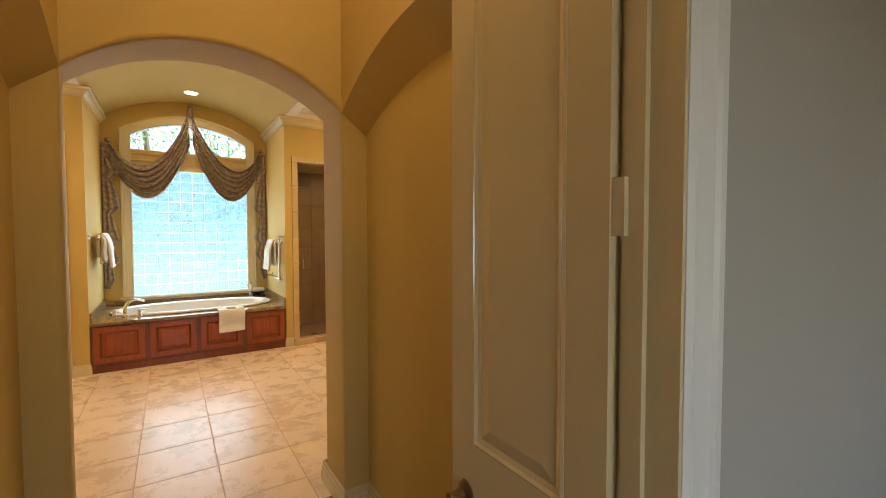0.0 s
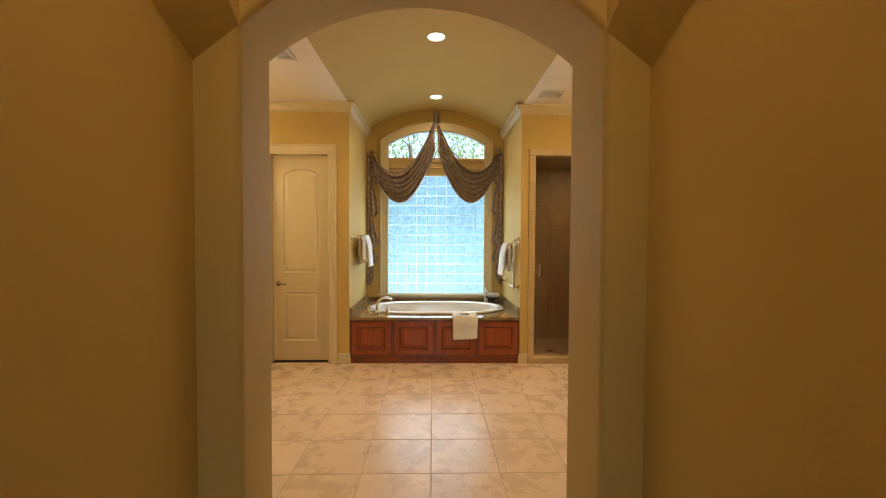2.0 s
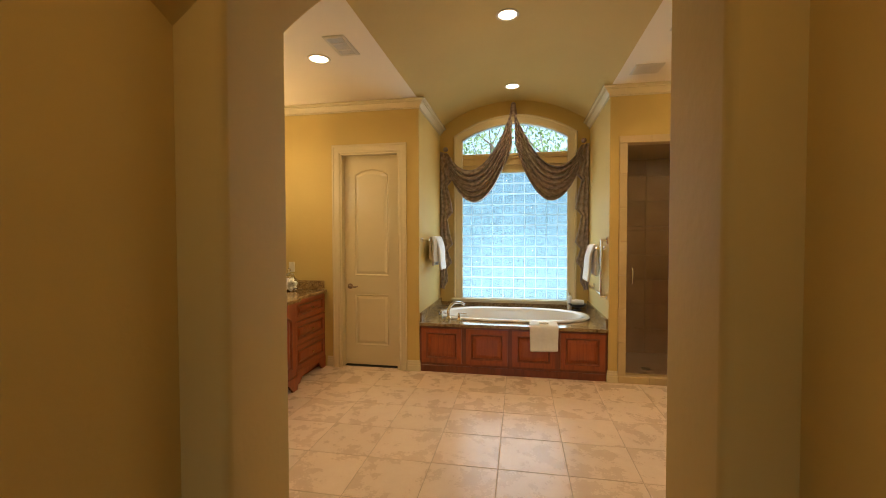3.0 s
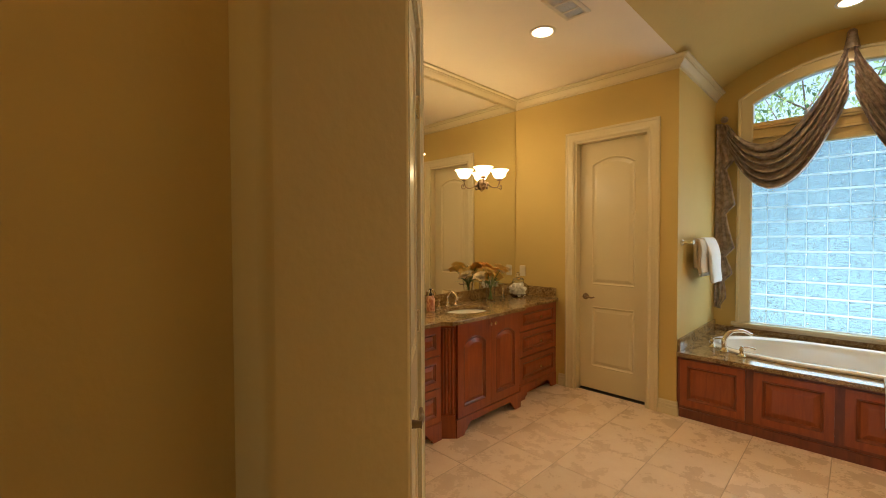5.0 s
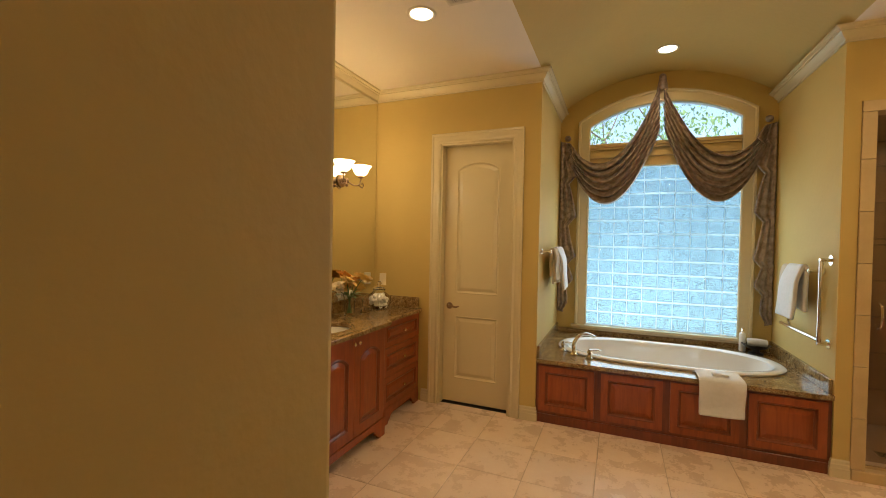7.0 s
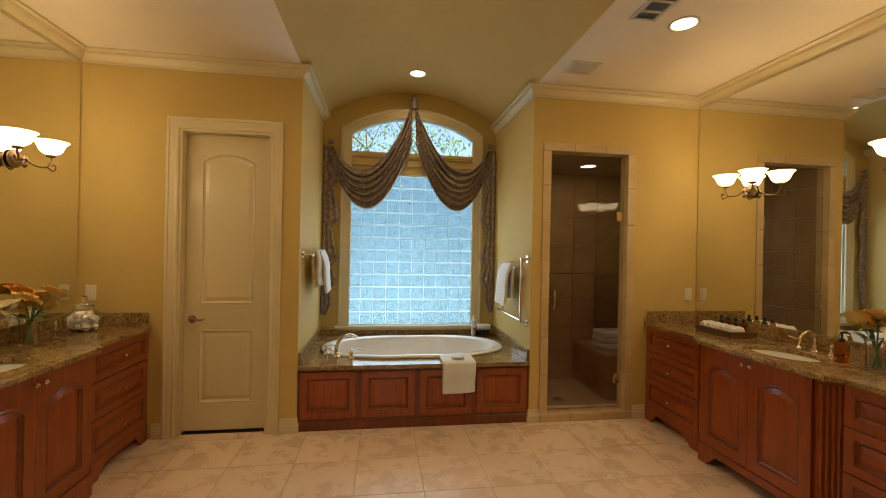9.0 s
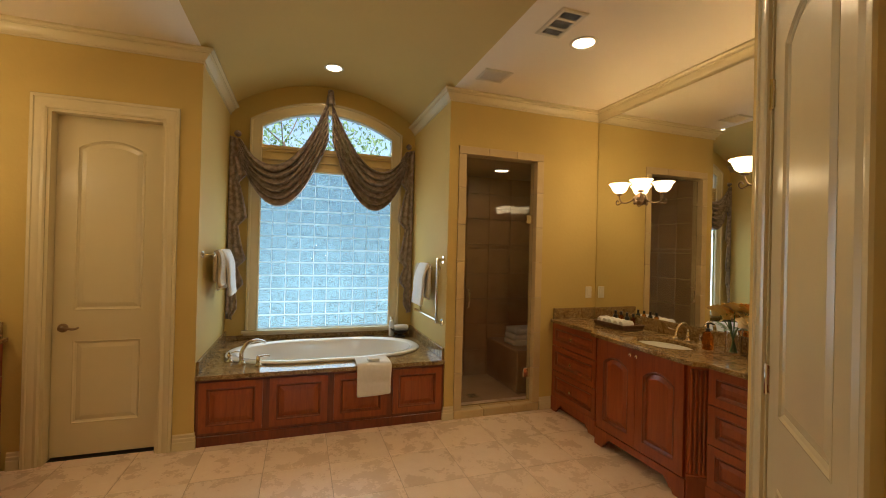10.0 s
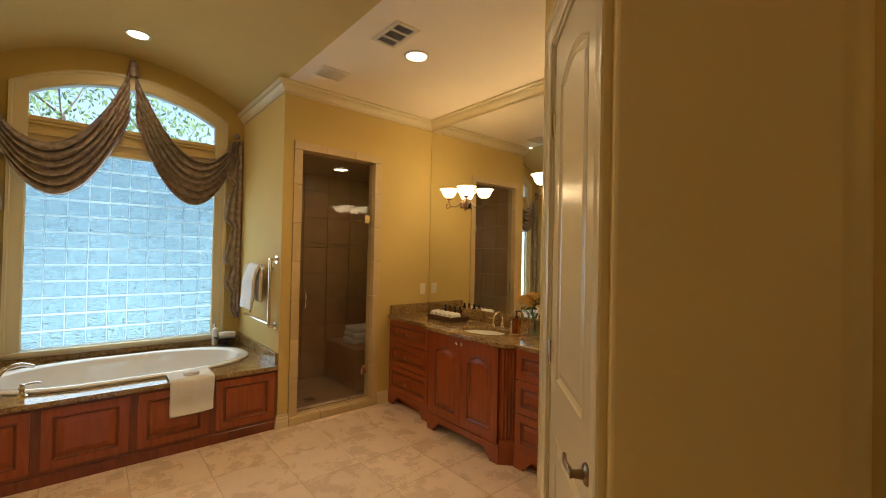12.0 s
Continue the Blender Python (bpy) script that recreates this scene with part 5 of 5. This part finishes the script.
def hung_towel(m, label, size, group):
    t = thing("hand_towel", m, label, "towel", group)
    w, a, b = size
    drape(t, "under_towel", w * 0.55, a * 0.72, b * 0.7, TERRY_TAN, "cream under towel", 0.03, 3, 0.0, 0.02).location = (-w * 0.34, 0, 0.001)
    drape(t, "towel", w * 0.82, a, b, TERRY, "white terry towel", 0.03, 5, 0.0, 0.06).location = (w * 0.12, -0.004, 0.008)
    return t


def towel_bar(m, length):
    t = thing("towel_bar", m, "polished nickel towel bar on round posts", "towel bar", "towel bars")
    bm = bmesh.new()
    tube(bm, [(-length / 2, 0, 0), (length / 2, 0, 0)], 0.008, 10)
    part("bar", bm, NICKEL, t, "", True)
    for x in (-length / 2, length / 2):
        bm = bmesh.new()
        lathe(bm, [(0, -0.078), (0.028, -0.078), (0.027, -0.068), (0.014, -0.06), (0.011, -0.015), (0.016, -0.006), (0.016, 0.01), (0.008, 0.016), (0, 0.017)], segs=14)
        bmesh.ops.rotate(bm, verts=bm.verts, cent=(0, 0, 0), matrix=Matrix.Rotation(radians(90), 3, "X"))
        bmesh.ops.translate(bm, verts=bm.verts, vec=(x, 0, 0))
        part("post", bm, NICKEL, t, "", True)


# west alcove wall: the bar stands out to +x; east: to -x
towel_bar(pose(AX0 + 0.079, 6.05, 1.436, 0, 0, 90), 0.70)
hung_towel(pose(AX0 + 0.079, 6.13, 1.444, 0, 0, 90), "white and cream towels hanging from a nickel bar", (0.48, 0.38, 0.33), "hanging towels")
towel_bar(pose(AX1 - 0.079, 6.03, 1.346, 0, 0, -90), 0.46)
hung_towel(pose(AX1 - 0.079, 6.06, 1.354, 0, 0, -90) @ pose(0, 0, 0), "white and cream towels hanging from a nickel bar", (0.36, 0.385, 0.32), "hanging towels")
# grab bar, bent to an L
gb = thing("grab_bar", pose(AX1, 5.70, 0.857), "L-shaped brushed nickel grab bar on the alcove wall", "grab bar")
bm = bmesh.new()
tube(bm, [(-0.055, 0.0, 0.0), (-0.055, 0.0, 0.57)], 0.013, 12)
tube(bm, [(-0.055, 0.0, 0.02), (-0.055, 0.72, 0.02)], 0.013, 12)
part("rail", bm, NICKEL, gb, "", True)
for y, z in ((0.0, 0.57), (0.0, 0.0), (0.72, 0.02)):
    bm = bmesh.new()
    tube(bm, [(-0.0, y, z), (-0.006, y, z)], 0.036, 16)
    tube(bm, [(-0.006, y, z), (-0.066, y, z)], 0.014, 12)
    part("flange", bm, NICKEL, gb, "", True)
# towel over the tub's front edge
tt = thing("bath_towel", pose(1.09, 5.69, DZ + 0.004), "white towel draped over the bathtub's front edge", "towel")
drape(tt, "towel", 0.29, 0.25, 0.0001, TERRY, "", 0.016, 8, 0.11)
bm = bmesh.new()
box(bm, -0.05, -0.08, 0.022, 0.05, -0.02, 0.042, 0.006, 2)
part("washcloth", bm, TERRY, tt, "folded washcloth")
# tub filler
tf = thing("tub_faucet", pose(0.05, 5.86, DZ), "polished nickel tub filler with a curved spout and two levers", "faucet")
bm = bmesh.new()
lathe(bm, [(0, 0), (0.033, 0), (0.033, 0.008), (0.022, 0.02), (0.018, 0.04), (0, 0.041)], segs=18)
pts = bend([(0, 0, 0.03), (0.0, 0.0, 0.10), (0.04, 0.03, 0.165), (0.11, 0.085, 0.175), (0.165, 0.125, 0.145)], 7)
tube(bm, pts, [0.018] * 8 + [0.017] * 7 + [0.015] * 7 + [0.013] * 7, 12)
part("spout", bm, NICKEL, tf, "", True)
for x, y in ((-0.105, 0.10), (0.13, -0.075)):
    bm = bmesh.new()
    lathe(bm, [(0, 0), (0.030, 0), (0.030, 0.008), (0.018, 0.018), (0.013, 0.04), (0.019, 0.055), (0.012, 0.07), (0.015, 0.08), (0, 0.088)], x, y, 16)
    tube(bm, bend([(x, y, 0.074), (x + 0.05, y + 0.02, 0.078), (x + 0.085, y + 0.03, 0.07)], 5), 0.007, 8)
    part("handle", bm, NICKEL, tf, "lever handle", True)
# black tray with a bottle and a rolled cloth at the tub's back corner
bt = thing("tub_tray", pose(1.56, 6.66, DZ), "black footed tray with a rolled white cloth", "tray")
bm = bmesh.new()
lathe(bm, [(0, 0.0), (0.06, 0.0), (0.055, 0.012), (0.03, 0.02), (0.03, 0.04), (0.075, 0.055), (0.11, 0.085), (0.113, 0.088), (0.105, 0.088), (0.07, 0.064), (0, 0.06)], segs=22)
part("bowl", bm, BLACK_PLASTIC, bt, "", True)
bm = bmesh.new()
tube(bm, bend([(-0.07, -0.02, 0.105), (0, -0.03, 0.112), (0.07, -0.02, 0.105)], 4), 0.034, 12)
part("rolled_cloth", bm, TERRY, bt, "rolled white washcloth", True)
bo = thing("bath_bottle", pose(1.475, 6.74, DZ), "slim white bath lotion bottle with a silver cap", "bottle")
bm = bmesh.new()
lathe(bm, [(0, 0.0), (0.027, 0.0), (0.028, 0.012), (0.028, 0.14), (0.024, 0.165), (0.011, 0.175), (0.011, 0.185), (0, 0.185)], segs=18)
part("body", bm, PORCELAIN, bo, "", True)
bm = bmesh.new()
lathe(bm, [(0.012, 0.185), (0.012, 0.215), (0, 0.216)], segs=14)
part("cap", bm, NICKEL, bo, "silver cap", True)
# towels on the shower bench
st = thing("towel_stack", pose(2.95, 6.40, 0.451), "white folded towels on the shower bench", "towel")
for k in range(3):
    bm = bmesh.new()
    box(bm, -0.17 + 0.01 * k, -0.13, 0.065 * k, 0.17 - 0.01 * k, 0.13, 0.065 * k + 0.063, 0.024, 3)
    part("folded_towel", bm, TERRY, st, "", True)

# ---- on the vanities ----


def flowers(m, label, seed, tints, n=9):
    rng = random.Random(seed)
    t = thing("flower_vase", m, label, "flower arrangement", "flower vases")
    bm = bmesh.new()
    lathe(bm, [(0, 0.002), (0.042, 0.002), (0.046, 0.01), (0.044, 0.08), (0.05, 0.15), (0.058, 0.175), (0.055, 0.175), (0.047, 0.15), (0.041, 0.08), (0.042, 0.014), (0, 0.012)], segs=22)
    part("vase", bm, CLEAR, t, "clear glass vase", True)
    for k in range(n):
        a, r = 2.4 * k + rng.uniform(-0.3, 0.3), rng.uniform(0.03, 0.13)
        top = Vector((math.cos(a) * r, math.sin(a) * r, rng.uniform(0.2, 0.32)))
        bm = bmesh.new()
        tube(bm, bend([(math.cos(a) * -0.02, math.sin(a) * -0.02, 0.018), (math.cos(a) * 0.02, math.sin(a) * 0.02, 0.16), top], 4), 0.003, 6)
        stem = part("stem", bm, LEAF, t, "green stem", True)
        bm = bmesh.new()
        size = rng.uniform(0.06, 0.09)
        lean = Euler((rng.uniform(-0.7, 0.7), rng.uniform(-0.7, 0.7), rng.uniform(0, 6))).to_matrix()
        for ring, (count, open_) in enumerate(((6, 1.0), (5, 0.55))):
            for q in range(count):
                b = 2 * math.pi * q / count + ring * 0.5
                rows = []
                for i in range(5):
                    s = i / 4
                    wdt = size * 0.42 * math.sin(math.pi * (0.12 + 0.8 * s)) + 0.001
                    out = size * (s * open_ * 0.95)
                    up = size * (0.75 * s - 0.35 * s * s * open_ * 1.6)
                    rows.append([lean @ Vector((out * math.cos(b) - w * wdt * math.sin(b), out * math.sin(b) + w * wdt * math.cos(b), up + 0.12 * size * abs(w))) + top for w in (-1, 0, 1)])
                vs = [[bm.verts.new(v) for v in row] for row in rows]
                for r0, r1 in zip(vs, vs[1:]):
                    for j in (0, 1):
                        bm.faces.new((r0[j], r0[j + 1], r1[j + 1], r1[j]))
        part("flower", bm, tints[k % len(tints)], stem, "open silk flower", True)
    for k in range(10):
        a = 2 * math.pi * k / 10 + rng.uniform(-0.3, 0.3)
        bm = bmesh.new()
        base = Vector((math.cos(a) * 0.04, math.sin(a) * 0.04, 0.165))
        d = Vector((math.cos(a), math.sin(a), rng.uniform(0.1, 0.9))).normalized()
        side = d.cross(Vector((0, 0, 1))).normalized()
        rows = [[base + d * 0.11 * s + side * w * 0.02 * math.sin(math.pi * min(1, s + 0.06)) - Vector((0, 0, 0.03 * s * s)) for w in (-1, 1)] for s in (0, 0.25, 0.5, 0.75, 1.0)]
        vs = [[bm.verts.new(v) for v in row] for row in rows]
        for r0, r1 in zip(vs, vs[1:]):
            bm.faces.new((r0[0], r0[1], r1[1], r1[0]))
        part("leaf", bm, LEAF, t, "", True)
    return t


def pump_bottle(m, mat, label, h=0.13, r=0.034, cap=None):
    t = thing("soap_bottle", m, label, "soap dispenser")
    bm = bmesh.new()
    lathe(bm, [(0, 0.001), (r, 0.001), (r * 1.03, 0.01), (r, h * 0.8), (r * 0.8, h * 0.93), (0.013, h), (0, h)], segs=20)
    part("bottle", bm, mat, t, "", True)
    bm = bmesh.new()
    lathe(bm, [(0.014, h), (0.014, h + 0.018), (0.006, h + 0.02), (0.006, h + 0.045), (0.011, h + 0.047), (0.011, h + 0.056), (0, h + 0.057)], segs=14)
    tube(bm, bend([(0, 0, h + 0.052), (0.02, 0, h + 0.053), (0.038, 0, h + 0.045)], 4), 0.005, 8)
    part("pump", bm, cap or BLACK_PLASTIC, t, "pump top", True)
    return t


# west: local x runs north from the south end, -y towards the room
flowers(WEST_V @ pose(1.66, -0.15, CT), "orange and yellow silk flowers in a clear glass vase", 4, [YELLOW, CREAM_PETAL, YELLOW, ORANGE], 13)
pump_bottle(WEST_V @ pose(0.86, -0.16, CT, 0, 0, 40), PINK_LABEL, "patterned square soap bottle with a black pump on granite")
pf = thing("perfume_bottle", WEST_V @ pose(1.76, -0.22, CT), "small clear perfume bottle with a tall silver stopper", "bottle")
bm = bmesh.new()
lathe(bm, [(0, 0.001), (0.024, 0.001), (0.028, 0.008), (0.02, 0.03), (0.009, 0.045), (0.009, 0.055), (0, 0.055)], segs=18)
part("flask", bm, CLEAR, pf, "", True)
bm = bmesh.new()
lathe(bm, [(0.008, 0.055), (0.011, 0.07), (0.006, 0.085), (0.012, 0.105), (0.006, 0.13), (0, 0.135)], segs=14)
part("stopper", bm, NICKEL, pf, "silver stopper", True)
jar = thing("glass_jar", WEST_V @ pose(2.06, -0.19, CT) @ Matrix.Scale(1.2, 4), "round glass jar filled with white bath soaps", "jar")
bm = bmesh.new()
lathe(bm, [(0, 0.002), (0.05, 0.002), (0.088, 0.03), (0.096, 0.065), (0.085, 0.10), (0.05, 0.125), (0.045, 0.145), (0.042, 0.145), (0.047, 0.124), (0.082, 0.098), (0.092, 0.065), (0.085, 0.032), (0.048, 0.007), (0, 0.007)], segs=26)
part("bowl", bm, CLEAR, jar, "clear glass", True)
bm = bmesh.new()
lathe(bm, [(0, 0.147), (0.05, 0.147), (0.045, 0.16), (0.012, 0.168), (0.014, 0.185), (0.02, 0.195), (0.012, 0.208), (0, 0.21)], segs=20)
part("lid", bm, CLEAR, jar, "glass lid with a knob", True)
rng_ = random.Random(5)
for k in range(34):
    bm = bmesh.new()
    a, r, z = rng_.uniform(0, 6.3), 0.06 * math.sqrt(rng_.random()), 0.028 + 0.075 * (k / 34)
    lathe(bm, [(0, -0.018), (0.015, -0.012), (0.021, 0), (0.015, 0.012), (0, 0.018)], segs=10)
    bmesh.ops.rotate(bm, verts=bm.verts, cent=(0, 0, 0), matrix=Euler((rng_.uniform(0, 3), rng_.uniform(0, 3), 0)).to_matrix())
    bmesh.ops.translate(bm, verts=bm.verts, vec=(r * math.cos(a), r * math.sin(a), z))
    part("soap", bm, PEBBLE, jar, "white soap ball", True)

# east: local x runs south from the north end
flowers(EAST_V @ pose(1.53, -0.16, CT), "orange and yellow silk flowers in a clear glass vase", 9, [YELLOW, CREAM_PETAL, YELLOW, ORANGE], 13)
pump_bottle(EAST_V @ pose(1.375, -0.19, CT, 0, 0, 60), AMBER, "amber glass soap bottle with a black pump on granite", 0.125)
tr = thing("amenity_tray", EAST_V @ pose(0.54, -0.20, CT) @ Matrix.Scale(1.08, 4), "dark wicker tray with rolled washcloths and bottles", "tray")
bm = bmesh.new()
box(bm, -0.16, -0.10, 0.001, 0.16, 0.10, 0.012, 0.003)
sweep(bm, [(-0.16, -0.10), (0.16, -0.10), (0.16, 0.10), (-0.16, 0.10)], [(0, 0.012), (-0.008, 0.04), (0.0, 0.044), (0.008, 0.04), (0.012, 0.012)], XY, True)
part("basket", bm, WICKER, tr)
for k in range(5):
    bm = bmesh.new()
    x = -0.122 + 0.061 * k
    tube(bm, [(x, -0.085, 0.044), (x, -0.07, 0.046), (x, 0.0, 0.046), (x, 0.02, 0.044)], [0.024, 0.031, 0.031, 0.025], 12)
    part("rolled_washcloth", bm, TERRY, tr, "rolled white washcloth", True)
for k in range(4):
    bm = bmesh.new()
    x = -0.10 + 0.065 * k
    lathe(bm, [(0, 0.013), (0.018, 0.013), (0.018, 0.085), (0.009, 0.095), (0, 0.095)], x, 0.06, 14)
    b = part("bottle", bm, AMBER if k % 2 else BLACK_PLASTIC, tr, "small toiletry bottle", True)
    bm = bmesh.new()
    lathe(bm, [(0.01, 0.095), (0.01, 0.122), (0, 0.123)], x, 0.06, 12)
    part("cap", bm, BLACK_PLASTIC, b, "black cap", True)

# wall plates beside the mirrors
for x, y_, nm in ((-1.735, YN, "outlet_plate"), (3.24, YN, "outlet_plate")):
    pl = thing(nm, pose(x, y_, 1.127), "ivory rocker switch plate on the tan wall", "switch plate", "switch plates")
    part("plate", boxes((-0.037, -0.007, -0.058, 0.037, -0.0005, 0.058), bevel=0.003), PLASTIC, pl)
    part("rocker", boxes((-0.016, -0.010, -0.033, 0.016, -0.0065, 0.033), bevel=0.0015), PLASTIC, pl)

# ---- floor tiles ----
def tile_mesh(name, w, h, t, mat):
    bm = bmesh.new()
    prism(bm, [(-w / 2, -h / 2), (w / 2, -h / 2), (w / 2, h / 2), (-w / 2, h / 2)], XY, -0.004, t - 0.0015)
    for f in list(bm.faces):
        if len(f.verts) == 4 and all(abs(v.co.z - (t - 0.0015)) < 1e-6 for v in f.verts):
            bmesh.ops.delete(bm, geom=[f], context="FACES_ONLY")
            break
    bm.verts.ensure_lookup_table()
    ring = [v for v in bm.verts if v.co.z > 0 or abs(v.co.z - (t - 0.0015)) < 1e-6]
    inner = [bm.verts.new((v.co.x * (1 - 0.004 / w), v.co.y * (1 - 0.004 / h), t)) for v in ring]
    for i in range(4):
        bm.faces.new((ring[i], ring[(i + 1) % 4], inner[(i + 1) % 4], inner[i]))
    bm.faces.new(inner)
    return mesh_of(name, bm, mat)


def in_room(x, y):
    if y > 2.44:
        if y < 3.253:
            k = y - 2.44
            return 0.05 - k - 0.45 < x < 1.33 + k + 0.45
        return XW - 0.2 < x < XE + 0.2 and y < YN + 0.2
    return AL - 0.36 < x < AR + 0.36 and y > 2.0


PITCH = 0.43
tm = tile_mesh("tile", PITCH - 0.005, PITCH - 0.005, 0.002, TILE)
for i in range(-7, 8):
    for j in range(-9, 6):
        cx, cy = 0.712 + (i + 0.5) * PITCH, 3.815 + (j + 0.5) * PITCH
        if in_room(cx, cy):
            t = new("tile", tm)
            t.parent = floor
            t.matrix_world = pose(cx, cy, random.uniform(-0.0004, 0.0004), 0, 0, random.choice((0, 90, 180, 270)))
